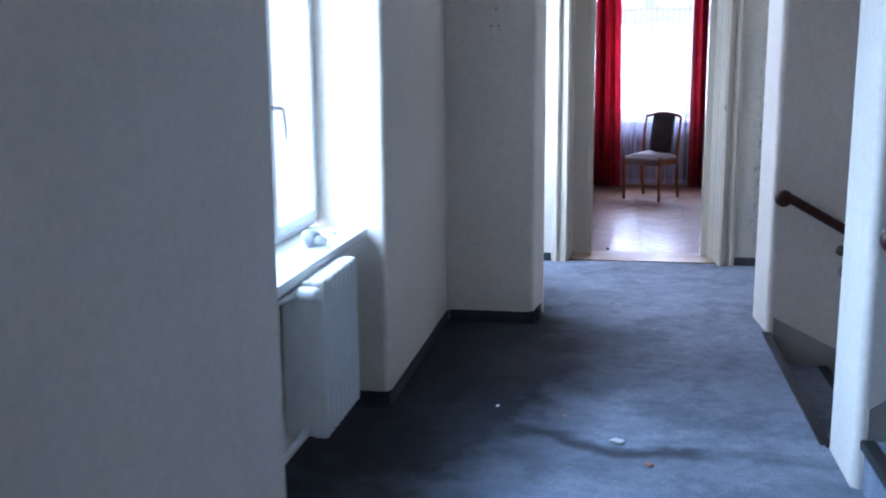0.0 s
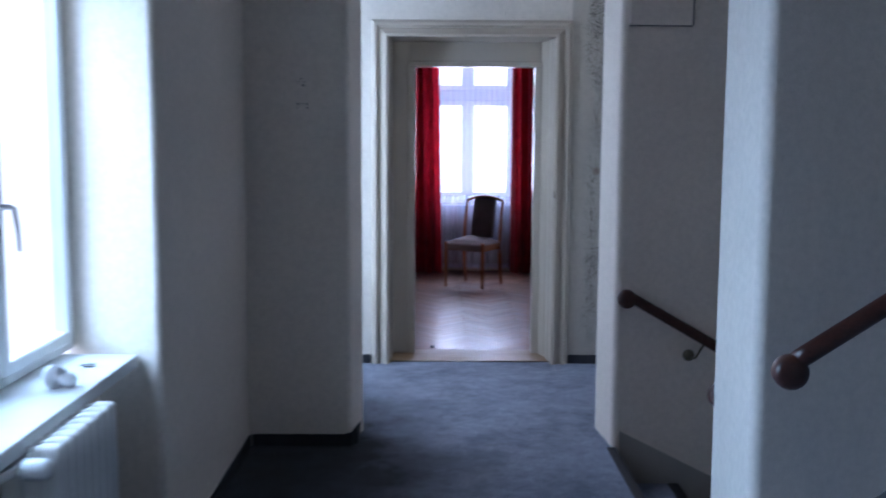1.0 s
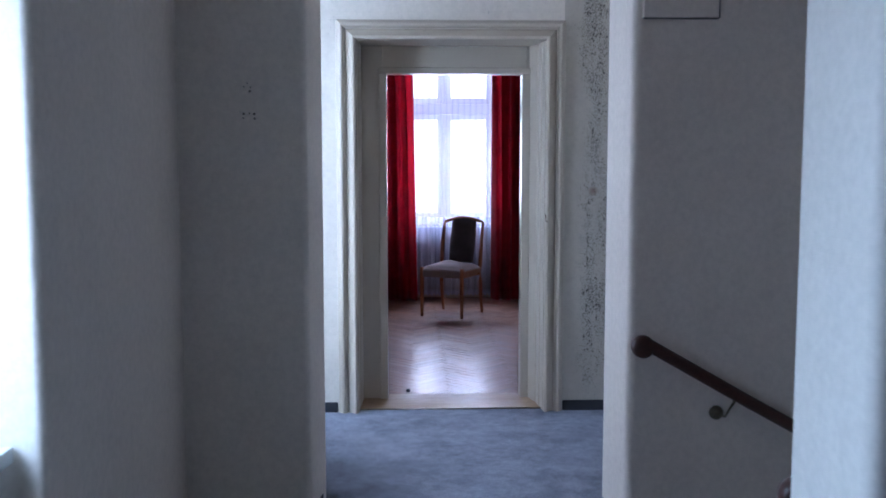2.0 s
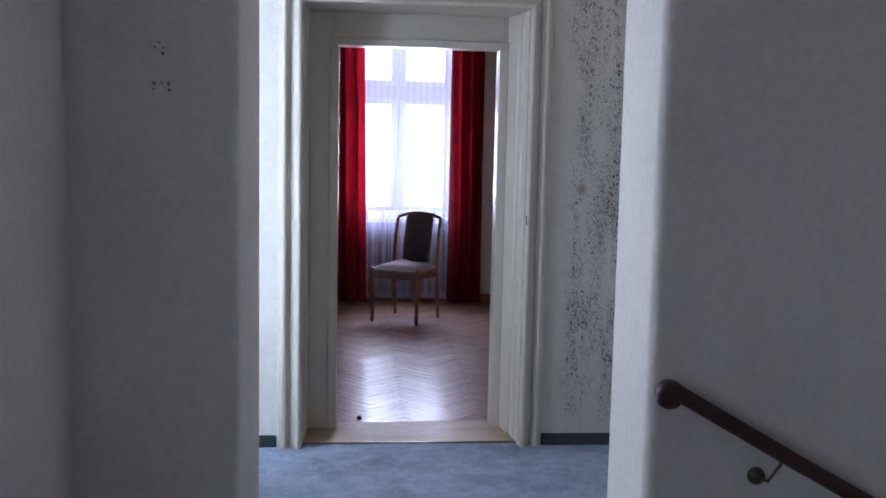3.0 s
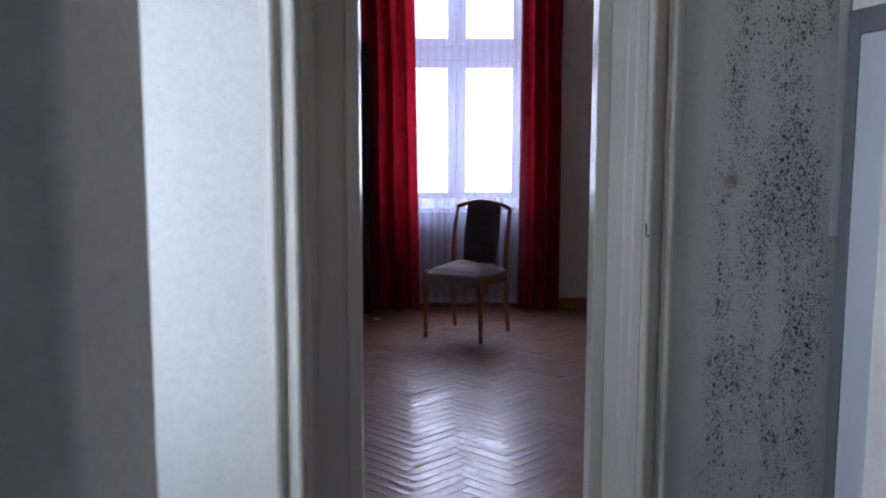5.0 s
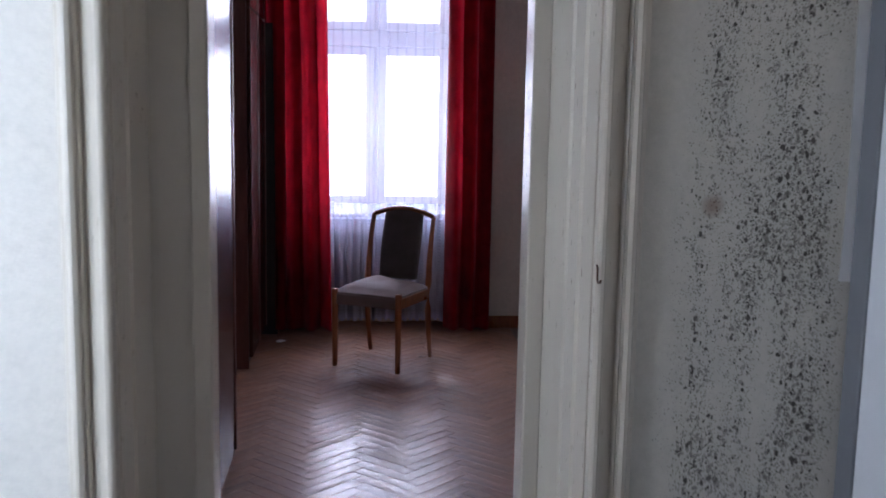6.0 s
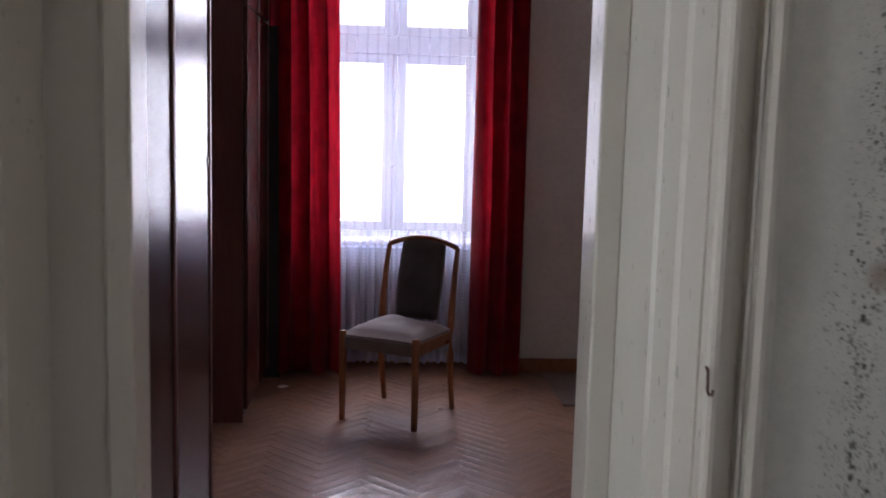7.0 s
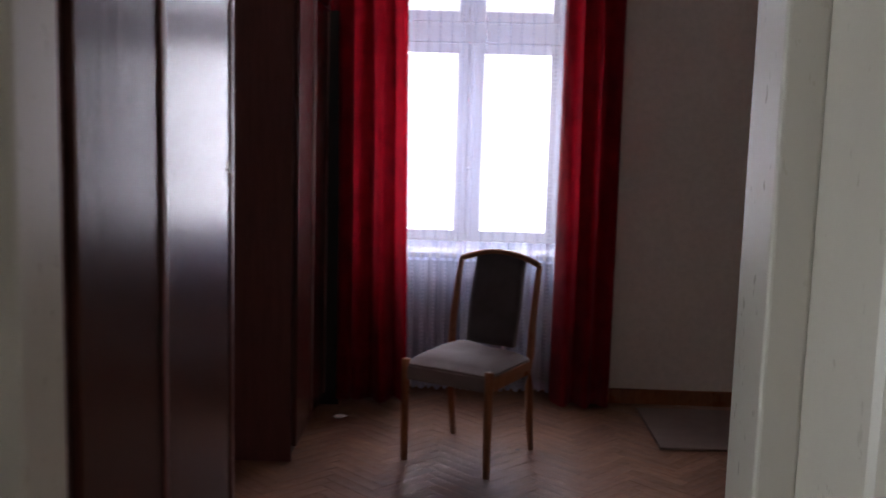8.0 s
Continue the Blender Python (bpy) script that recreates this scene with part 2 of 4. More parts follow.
def wood_mat(name, dark, light, rough, grain=(1, 1, 1), scale=8.0, coat=0.0, per_object=0.0, bump=0.12, uneven=0.35, gloss=0.5, streaky=False):
    m, n, l, p = mat(name)
    g = noise_tex(n, l, scale, 6, 0.62, grain, per_object > 0)
    g2 = noise_tex(n, l, scale * 6, 4, 0.6, grain, per_object > 0)
    base = ramp(n, l, g, [(0.28, dark), (0.72, light)])
    base = mix(n, l, 0.35, base, ramp(n, l, g2, [(0.35, tuple(c * 0.55 for c in dark)), (0.65, light)]))
    if per_object:
        info = n.new("ShaderNodeObjectInfo")
        geo = n.new("ShaderNodeNewGeometry")
        r = calc(n, l, "FRACT", calc(n, l, "ADD", info.outputs["Random"], geo.outputs["Random Per Island"]))
        tone = ramp(n, l, r, [(0.0, (1 - per_object,) * 3), (0.6, (1, 0.98, 0.95)), (1.0, (1, 1, 1))])
        base = mix(n, l, 1.0, base, tone, "MULTIPLY")
        # trodden and faded patches that run over many blocks
        base = mix(n, l, 1.0, base, ramp(n, l, noise_tex(n, l, 2.4, 5, 0.62), [(0.36, (0.70, 0.68, 0.68)), (0.62, (1.08, 1.06, 1.02))]), "MULTIPLY")
    l.new(base, p.inputs["Base Color"])
    l.new(ramp(n, l, g if streaky else noise_tex(n, l, 3.0, 5, 0.65), [(0.3, (rough * (1 - uneven),) * 3), (0.75, (min(1, rough * (1 + uneven)),) * 3)]), p.inputs["Roughness"])
    if per_object:
        # most blocks are worn dull, some keep their varnish
        l.new(ramp(n, l, calc(n, l, "FRACT", calc(n, l, "MULTIPLY", r, 7.3)), [(0.0, (0.48,) * 3), (0.55, (0.44,) * 3), (0.80, (0.41,) * 3), (1.0, (0.38,) * 3)]), p.inputs["Roughness"])
        # scuffs break the shine up
        scuff = noise_tex(n, l, 26, 6, 0.75)
        sheen = calc(n, l, "MULTIPLY", p.inputs["Roughness"].links[0].from_socket, ramp(n, l, scuff, [(0.35, (0.85,) * 3), (0.65, (1.25,) * 3)]))
        l.new(sheen, p.inputs["Roughness"])
    p.inputs["Specular IOR Level"].default_value = gloss
    p.inputs["Coat Weight"].default_value = coat
    p.inputs["Coat Roughness"].default_value = 0.12
    if per_object:
        # old varnish: thin, uneven and scuffed
        l.new(ramp(n, l, scuff, [(0.35, (0.15,) * 3), (0.65, (0.27,) * 3)]), p.inputs["Coat Roughness"])
        wave = n.new("ShaderNodeBump")
        wave.inputs["Strength"].default_value, wave.inputs["Distance"].default_value = 0.13, 0.002
        l.new(scuff, wave.inputs["Height"])
        l.new(wave.outputs[0], p.inputs["Coat Normal"])
    if bump:
        relief(n, l, p, g2, bump, 0.0012)
    return m


def cloth_mat(name, dark, light, translucent, weave=500.0, rough=0.9):
    m, n, l, p = mat(name)
    w = noise_tex(n, l, weave, 2, 0.6)
    col = mix(n, l, 0.5, ramp(n, l, noise_tex(n, l, 9, 4), [(0.3, dark), (0.7, light)]), ramp(n, l, w, [(0.3, dark), (0.7, light)]))
    l.new(col, p.inputs["Base Color"])
    p.inputs["Roughness"].default_value = rough
    p.inputs["Specular IOR Level"].default_value = 0.2
    p.inputs["Sheen Weight"].default_value = 0.3
    relief(n, l, p, w, 0.3, 0.001)
    if translucent:
        tr, mx = n.new("ShaderNodeBsdfTranslucent"), n.new("ShaderNodeMixShader")
        l.new(col, tr.inputs[0])
        mx.inputs[0].default_value = translucent
        l.new(p.outputs[0], mx.inputs[1])
        l.new(tr.outputs[0], mx.inputs[2])
        l.new(mx.outputs[0], n["Material Output"].inputs[0])
    return m


def sheer_mat():
    """White net curtain: open weave, denser along its lace bands."""
    m, n, l, p = mat("sheer_net")
    p.inputs["Base Color"].default_value = (0.76, 0.80, 0.98, 1)
    p.inputs["Roughness"].default_value = 0.9
    tr, tp, m1, m2 = n.new("ShaderNodeBsdfTranslucent"), n.new("ShaderNodeBsdfTransparent"), n.new("ShaderNodeMixShader"), n.new("ShaderNodeMixShader")
    tr.inputs[0].default_value = (0.66, 0.74, 1.0, 1)
    m1.inputs[0].default_value = 0.6
    l.new(p.outputs[0], m1.inputs[1])
    l.new(tr.outputs[0], m1.inputs[2])
    tc, sep = n.new("ShaderNodeTexCoord"), n.new("ShaderNodeSeparateXYZ")
    l.new(tc.outputs["Object"], sep.inputs[0])
    weave = ramp(n, l, noise_tex(n, l, 300, 2, 0.7), [(0.3, (0.10,) * 3), (0.7, (0.25,) * 3)])
    x, z = sep.outputs[0], sep.outputs[2]
    gathers = ramp(n, l, noise_tex(n, l, 16.0, 2, 0.5, (1, 0, 0.03)), [(0.35, (0.0,) * 3), (0.65, (0.16,) * 3)])
    low = calc(n, l, "MULTIPLY", calc(n, l, "LESS_THAN", z, 0.79), calc(n, l, "ADD", gathers, 0.20))
    hem = ramp(n, l, calc(n, l, "MULTIPLY", z, 4.0, True), [(0.25, (0.4,) * 3), (0.5, (0, 0, 0))])

    def lace(z0, z1, pitch):
        """A denser band with a row of small eyelets."""
        inside = calc(n, l, "MULTIPLY", calc(n, l, "GREATER_THAN", z, z0), calc(n, l, "LESS_THAN", z, z1))
        eye = calc(n, l, "GREATER_THAN", calc(n, l, "SINE", calc(n, l, "MULTIPLY", x, 6.2832 / pitch)), 0.1)
        row = calc(n, l, "LESS_THAN", z, z0 + 0.4 * (z1 - z0))
        return calc(n, l, "MULTIPLY", inside, calc(n, l, "SUBTRACT", 0.30, calc(n, l, "MULTIPLY", calc(n, l, "MULTIPLY", eye, row), 0.2)))

    # upright lace stripes: rows of small dots
    stripe = calc(n, l, "GREATER_THAN", calc(n, l, "SINE", calc(n, l, "MULTIPLY", calc(n, l, "SUBTRACT", x, 0.37), 6.2832 / 0.062)), 0.72)
    dots = calc(n, l, "GREATER_THAN", calc(n, l, "SINE", calc(n, l, "MULTIPLY", z, 6.2832 / 0.022)), -0.2)
    stripes = calc(n, l, "MULTIPLY", calc(n, l, "MULTIPLY", stripe, dots), 0.10)
    dense = calc(n, l, "ADD", calc(n, l, "ADD", calc(n, l, "ADD", hem, low), stripes), lace(0.775, 0.885, 0.045))
    l.new(calc(n, l, "SUBTRACT", 1.0, calc(n, l, "ADD", weave, dense), True), m2.inputs[0])
    l.new(m1.outputs[0], m2.inputs[1])
    l.new(tp.outputs[0], m2.inputs[2])
    l.new(m2.outputs[0], n["Material Output"].inputs[0])
    return m


def glass_mat():
    m, n, l, p = mat("window_glass")
    tp, gl, mx = n.new("ShaderNodeBsdfTransparent"), n.new("ShaderNodeBsdfGlossy"), n.new("ShaderNodeMixShader")
    gl.inputs["Roughness"].default_value = 0.02
    tp.inputs[0].default_value = (0.95, 0.97, 0.96, 1)
    mx.inputs[0].default_value = 0.05
    l.new(tp.outputs[0], mx.inputs[1])
    l.new(gl.outputs[0], mx.inputs[2])
    l.new(mx.outputs[0], n["Material Output"].inputs[0])
    return m


WALL = wall_paint("wall_paint", (0.87, 0.79, 0.70))
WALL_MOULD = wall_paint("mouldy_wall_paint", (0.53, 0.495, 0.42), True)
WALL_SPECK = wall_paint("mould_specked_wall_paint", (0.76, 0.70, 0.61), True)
ROOM_WALL = wall_paint("room_wall_paint", (0.70, 0.64, 0.57))
CEIL = wall_paint("ceiling_paint", (0.74, 0.70, 0.65))
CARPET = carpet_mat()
SKIRT = plain("dark_carpet_strip", (0.040, 0.042, 0.050), 0.9, vary=0.25, fine=200, bump=0.4)
CREAM = plain("cream_gloss_paint", (0.50, 0.442, 0.356), 0.30, vary=0.06, scale=4, fine=60, bump=0.0, stretch=(1, 1, 0.4))
WHITE = plain("white_window_paint", (0.78, 0.79, 0.78), 0.35, vary=0.06, bump=0.06)
ENAMEL = plain("radiator_enamel", (0.80, 0.79, 0.76), 0.35, vary=0.10, scale=9, bump=0.08)
TAN = plain("tan_stair_skirting_paint", (0.34, 0.32, 0.29), 0.55, vary=0.10, bump=0.15)
GREYP = plain("grey_frame_paint", (0.15, 0.155, 0.16), 0.5, vary=0.1, bump=0.1)
DOORW = plain("white_laminate", (0.60, 0.61, 0.61), 0.45, vary=0.05, bump=0.05)
RUBBER = plain("black_rubber", (0.016, 0.016, 0.018), 0.6, vary=0.2, bump=0.2)
THRESH = wood_mat("threshold_oak", (0.26, 0.16, 0.085), (0.52, 0.37, 0.23), 0.5, (0.5, 6, 6), 6, bump=0.25)
PARQUET = wood_mat("oak_parquet", (0.275, 0.138, 0.083), (0.41, 0.226, 0.142), 0.30, (1.6, 12, 12), 1.3, coat=0.5, per_object=0.20, bump=0.14, uneven=0.25, gloss=0.5)
GAP = plain("parquet_joint_dirt", (0.09, 0.047, 0.030), 0.8, vary=0.2)
RAILWOOD = wood_mat("dark_handrail_wood", (0.035, 0.010, 0.007), (0.085, 0.026, 0.017), 0.42, (1, 6, 6), 7, coat=0.08)
WARDROBE = wood_mat("dark_wardrobe_veneer", (0.050, 0.017, 0.012), (0.080, 0.028, 0.019), 0.24, (9, 9, 0.4), 9, bump=0.22, uneven=0.035, gloss=0.30, streaky=True)
WARDSIDE = wood_mat("red_brown_wardrobe_side", (0.085, 0.026, 0.021), (0.18, 0.060, 0.048), 0.42, (9, 9, 0.5), 5, bump=0.04, uneven=0.1)
BLACK = plain("black_lacquer", (0.010, 0.009, 0.010), 0.35, vary=0.2, bump=0.05)
CHAIRWOOD = wood_mat("honey_chair_wood", (0.20, 0.062, 0.024), (0.40, 0.150, 0.060), 0.35, (8, 8, 0.8), 5, coat=0.2)
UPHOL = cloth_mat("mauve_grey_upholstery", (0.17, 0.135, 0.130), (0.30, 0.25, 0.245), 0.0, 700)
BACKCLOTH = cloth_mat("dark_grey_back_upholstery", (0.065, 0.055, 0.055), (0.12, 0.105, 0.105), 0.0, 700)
RED = cloth_mat("red_velvet", (0.17, 0.003, 0.009), (0.58, 0.017, 0.036), 0.5, 900)
SHEER = sheer_mat()
GLASS = glass_mat()
METAL = plain("dull_brass", (0.20, 0.17, 0.12), 0.28, 1.0, vary=0.2, fine=300, bump=0.05)
STEEL = plain("steel", (0.55, 0.56, 0.57), 0.3, 1.0, vary=0.1, bump=0.03)
RUST = plain("rusty_iron", (0.09, 0.035, 0.018), 0.7, 0.3, vary=0.35, bump=0.3)
PLASTIC = plain("white_plastic", (0.80, 0.82, 0.84), 0.25, vary=0.05, bump=0.02)
PAPER = plain("white_paper", (0.82, 0.82, 0.80), 0.8, vary=0.08)
BUTT = plain("orange_paper", (0.55, 0.22, 0.10), 0.8, vary=0.15)
GHOST = plain("bare_plaster", (0.82, 0.745, 0.66), 0.85, vary=0.22, scale=30, bump=0.4)
# shade inside the screw holes, put into the colour of shallow discs
DARKHOLE = plain("shade_dark_plaster_hole", (0.14, 0.125, 0.11), 0.9, vary=0.3, bump=0.5)
MAT = cloth_mat("grey_brown_mat", (0.13, 0.088, 0.068), (0.21, 0.15, 0.12), 0.0, 300)


def sky_glow(name, strength):
    m = bpy.data.materials.new(name)
    m.use_nodes = True
    n, l = m.node_tree.nodes, m.node_tree.links
    e = n.new("ShaderNodeEmission")
    e.inputs[0].default_value, e.inputs[1].default_value = (0.95, 0.98, 1.0, 1), strength
    l.new(e.outputs[0], n["Material Output"].inputs[0])
    n.remove(n["Principled BSDF"])
    return m


# ---- builders ----
def box(bm, x0, x1, y0, y1, z0, z1, bevel=0.0, seg=2):
    r = bmesh.ops.create_cube(bm, size=1.0, matrix=Matrix.LocRotScale(((x0 + x1) / 2, (y0 + y1) / 2, (z0 + z1) / 2), None, (abs(x1 - x0), abs(y1 - y0), abs(z1 - z0))))
    if bevel:
        es = list({e for v in r["verts"] for e in v.link_edges})
        bmesh.ops.bevel(bm, geom=es, offset=bevel, segments=seg, affect="EDGES", profile=0.5)
    return r["verts"]


def boxes(*dims, bevel=0.0, seg=2):
    bm = bmesh.new()
    for d in dims:
        box(bm, *d, bevel=bevel, seg=seg)
    return bm


def lathe(profile, seg=16, m=Matrix.Identity(4)):
    """A turned body: (radius, height) pairs round z."""
    bm = bmesh.new()
    rings = []
    for r, z in profile:
        rings.append([bm.verts.new(m @ Vector((r * math.cos(2 * math.pi * i / seg), r * math.sin(2 * math.pi * i / seg), z))) for i in range(seg)])
    for a, b in zip(rings, rings[1:]):
        for i in range(seg):
            bm.faces.new((a[i], a[(i + 1) % seg], b[(i + 1) % seg], b[i]))
    bm.faces.new(list(reversed(rings[0])))
    bm.faces.new(rings[-1])
    for f in bm.faces:
        f.smooth = True
    return bm


def tube(points, radii, seg=12, flat=1.0):
    """A bar with rounded section along points; flat squeezes its section's height."""
    bm = bmesh.new()
    pts = [Vector(q) for q in points]
    rings = []
    for i, q in enumerate(pts):
        d = (pts[min(i + 1, len(pts) - 1)] - pts[max(i - 1, 0)]).normalized()
        side = d.cross(Vector((0, 0, 1)))
        side = side.normalized() if side.length > 1e-4 else Vector((1, 0, 0))
        up = side.cross(d).normalized()
        r = radii[i] if isinstance(radii, (list, tuple)) else radii
        rings.append([bm.verts.new(q + side * r * math.cos(a) + up * r * flat * math.sin(a)) for a in (2 * math.pi * k / seg for k in range(seg))])
    for a, b in zip(rings, rings[1:]):
        for i in range(seg):
            bm.faces.new((a[i], b[i], b[(i + 1) % seg], a[(i + 1) % seg]))
    bm.faces.new(rings[0])
    bm.faces.new(list(reversed(rings[-1])))
    for f in bm.faces:
        f.smooth = True
    bmesh.ops.recalc_face_normals(bm, faces=bm.faces)
    return bm


def mesh_of(name, bm, material):
    me = bpy.data.meshes.new(name)
    bm.to_mesh(me)
    bm.free()
    me.materials.append(material)
    return me


def part(name, bm, material, parent=None, label=""):
    ob = new(name, mesh_of(name, bm, material))
    ob.parent = parent
    return tagged(ob, label)


def thing(name, label, category, at=(0, 0, 0), turn=0.0, group=""):
    ob = new(name)
    ob.empty_display_size = 0.1
    ob.matrix_world = pose(*at, 0, 0, turn)
    return tagged(ob, label, category, group)


def setting(name, bm, material, label, category):
    return tagged(part(name, bm, material), label, category, kind="structure")


def round_uprights(bm, at, r, seg=6):
    """Round the upright edges that stand at the plan points given."""
    es = [e for e in bm.edges if abs(e.verts[0].co.z - e.verts[1].co.z) > 0.5
          and any((e.verts[0].co.xy - Vector(q)).length < 1e-3 for q in at)]
    bmesh.ops.bevel(bm, geom=es, offset=r, segments=seg, affect="EDGES", profile=0.5)
    return bm


def extrude(outline, z0, z1):
    """An upright prism over a plan outline."""
    bm = bmesh.new()
    lo = [bm.verts.new((x, y, z0)) for x, y in outline]
    hi = [bm.verts.new((x, y, z1)) for x, y in outline]
    k = len(outline)
    for i in range(k):
        bm.faces.new((lo[i], lo[(i + 1) % k], hi[(i + 1) % k], hi[i]))
    bm.faces.new(list(reversed(lo)))
    bm.faces.new(hi)
    bmesh.ops.recalc_face_normals(bm, faces=bm.faces)
    return bm


TOP = 3.0

# ---- overcast sky outside the windows ----
setting("backdrop_side", boxes((-4.05, -4.0, -4.0, 14.5, -2.0, 7.0)), sky_glow("white_sky_side", 1.35), "plain white overcast sky outside the landing windows", "sky")
setting("backdrop_end", boxes((-4.0, 6.0, 14.5, 14.55, -2.0, 7.0)), sky_glow("white_sky_end", 1.7), "plain white overcast sky outside the room window", "sky")

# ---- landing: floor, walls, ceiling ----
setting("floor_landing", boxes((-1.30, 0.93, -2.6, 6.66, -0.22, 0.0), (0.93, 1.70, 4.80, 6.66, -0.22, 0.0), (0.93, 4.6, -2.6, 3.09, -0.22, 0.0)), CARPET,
        "worn blue-grey carpet with dark water stains and painted shade by the left wall", "floor")
setting("ceiling_landing", boxes((-1.30, 4.8, -2.8, 6.62, TOP, TOP + 0.2)), CEIL, "plain white plaster ceiling", "ceiling")

# left outer wall, with two window niches
LX, OX, WX = -0.875, -1.26, -1.20
setting("wall_left_near", round_uprights(extrude([(OX, -2.6), (LX, -2.6), (LX, 1.94), (OX, 1.90)], 0, TOP), [(LX, 1.94)], 0.02), WALL, "smooth grey-white plaster wall beside the window niche", "wall")
setting("wall_left_pier", round_uprights(extrude([(OX, 3.41), (LX, 3.285), (LX, 4.80), (OX, 4.80)], 0, TOP), [(LX, 3.285)], 0.03), WALL, "grey-white plaster pier beside the window niche", "wall")
setting("wall_niche_parapet", boxes((OX, -1.12, 1.90, 3.36, 0, 0.755)), WALL, "white plaster wall under the window sill", "wall")
setting("wall_niche_head", boxes((OX, LX, 1.93, 3.30, 2.12, TOP)), WALL, "white plaster head over the window niche", "wall")
setting("wall_jog", round_uprights(extrude([(OX, 4.80), (-0.367, 4.80), (-0.325, 5.08), (OX, 5.08)], 0, TOP), [(-0.367, 4.80), (-0.325, 5.08)], 0.022), WALL, "grey-white plaster wall with torn-out screw holes", "wall")
setting("wall_recess_parapet", boxes((OX, -1.05, 5.08, 6.62, 0, 0.33)), WALL, "white plaster wall under the recess window", "wall")
setting("wall_recess_head", boxes((OX, -1.05, 5.08, 6.62, 2.70, TOP)), WALL, "white plaster head over the recess window", "wall")
setting("wall_recess_jamb", boxes((OX, -1.05, 6.50, 6.62, 0.33, 2.70), (OX, -1.05, 5.08, 5.46, 0.33, 2.70)), WALL, "white plaster jambs of the recess window", "wall")
setting("wall_behind", boxes((OX, 0.93, -2.8, -2.6, 0, TOP)), WALL, "grey-white plaster wall at the corridor's end", "wall")
setting("wall_right_near", boxes((0.93, 1.13, -2.6, 1.30, 0, TOP)), WALL, "grey-white plaster wall beside the stairs up", "wall")

# walls that carry the two flights
setting("wall_stair_near", round_uprights(extrude([(0.94, 2.71), (4.6, 2.71), (4.6, 3.11), (0.94, 3.11)], -2.2, TOP), [(0.94, 2.71), (0.94, 3.11)], 0.035, 8), WALL, "grey-white plaster wall end between the two flights", "wall")
setting("wall_stair_far", round_uprights(extrude([(0.937, 4.78), (4.6, 4.78), (4.6, 5.15), (0.906, 5.15)], -2.2, TOP), [(0.937, 4.78), (0.906, 5.15)], 0.035, 8), WALL, "grey-white plaster pier beside the stairs down", "wall")
setting("wall_stair_end", boxes((4.6, 4.8, -2.8, 5.58, -2.2, TOP)), WALL, "grey plaster wall at the end of the stairwell", "wall")
setting("wall_stair_up_side", boxes((1.13, 4.6, 1.10, 1.30, 0, TOP)), WALL, "grey plaster wall beside the stairs up", "wall")
setting("floor_stairwell", boxes((3.1, 4.6, 3.11, 4.78, -2.2, -1.96)), CARPET, "blue-grey carpet on the lower landing", "floor")

# end wall with the doorway, its mouldy stretch apart
setting("wall_door_left", boxes((OX, -0.36, 6.62, 7.05, 0, TOP)), WALL_SPECK, "bright white plaster wall beside the door casing", "wall")
setting("wall_door_head", boxes((-0.36, 0.955, 6.62, 7.05, 2.28, TOP)), WALL_SPECK, "white plaster wall with mould specks over the door", "wall")
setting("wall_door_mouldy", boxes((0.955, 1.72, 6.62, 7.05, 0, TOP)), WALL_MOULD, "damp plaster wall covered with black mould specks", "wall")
setting("wall_right_far", boxes((1.50, 1.70, 5.15, 6.62, 0, TOP)), WALL, "white plaster side wall", "wall")


def skirting(name, *dims):
    setting(name, boxes(*dims, bevel=0.004, seg=1), SKIRT, "dark grey carpet strip skirting along the wall", "baseboard")


skirting("baseboard_left_near", (LX, LX + 0.012, -2.6, 1.91, 0, 0.062))
skirting("baseboard_left_pier", (LX, LX + 0.012, 3.32, 4.785, 0, 0.062))
skirting("baseboard_niche", (-1.11, -0.90, 3.265, 3.285, 0, 0.07))
skirting("baseboard_jog", (-0.86, -0.385, 4.786, 4.798, 0, 0.062))
skirting("baseboard_pier_corner", (-0.905, LX + 0.008, 3.277, 3.326, 0, 0.066))
skirting("baseboard_jog_corner", (-0.395, -0.358, 4.787, 4.838, 0, 0.066))
skirting("baseboard_jog_side", (-0.372, -0.335, 4.83, 5.05, 0, 0.07))
skirting("baseboard_door_left", (-1.04, -0.385, 6.608, 6.618, 0, 0.062))
skirting("baseboard_door_right", (0.965, 1.495, 6.608, 6.618, 0, 0.062))


# ---- doorway: casing, lining, inner frame, threshold ----
CASING = [(0.0, 0.0), (0.0, 0.036), (0.004, 0.043), (0.010, 0.046), (0.018, 0.045), (0.022, 0.040), (0.024, 0.036), (0.040, 0.022), (0.055, 0.012), (0.060, 0.010), (0.0615, 0.024), (0.066, 0.028), (0.069, 0.022), (0.071, 0.026), (0.074, 0.034), (0.084, 0.038), (0.094, 0.034), (0.100, 0.022), (0.112, 0.012), (0.114, 0.0)]


def casing_member(a, b, out_a, out_b, y, scale):
    """A moulded strip from a to b in the plane of the wall; out_a and out_b are the mitred ways outwards."""
    bm = bmesh.new()
    ends = []
    for q, o in ((a, out_a), (b, out_b)):
        ends.append([bm.verts.new((q[0] + o[0] * w * scale, y - d, q[1] + o[1] * w * scale)) for w, d in CASING])
    for i in range(len(CASING) - 1):
        bm.faces.new((ends[0][i], ends[0][i + 1], ends[1][i + 1], ends[1][i]))
    bm.faces.new(ends[0])
    bm.faces.new(list(reversed(ends[1])))
    bmesh.ops.recalc_face_normals(bm, faces=bm.faces)
    return bm


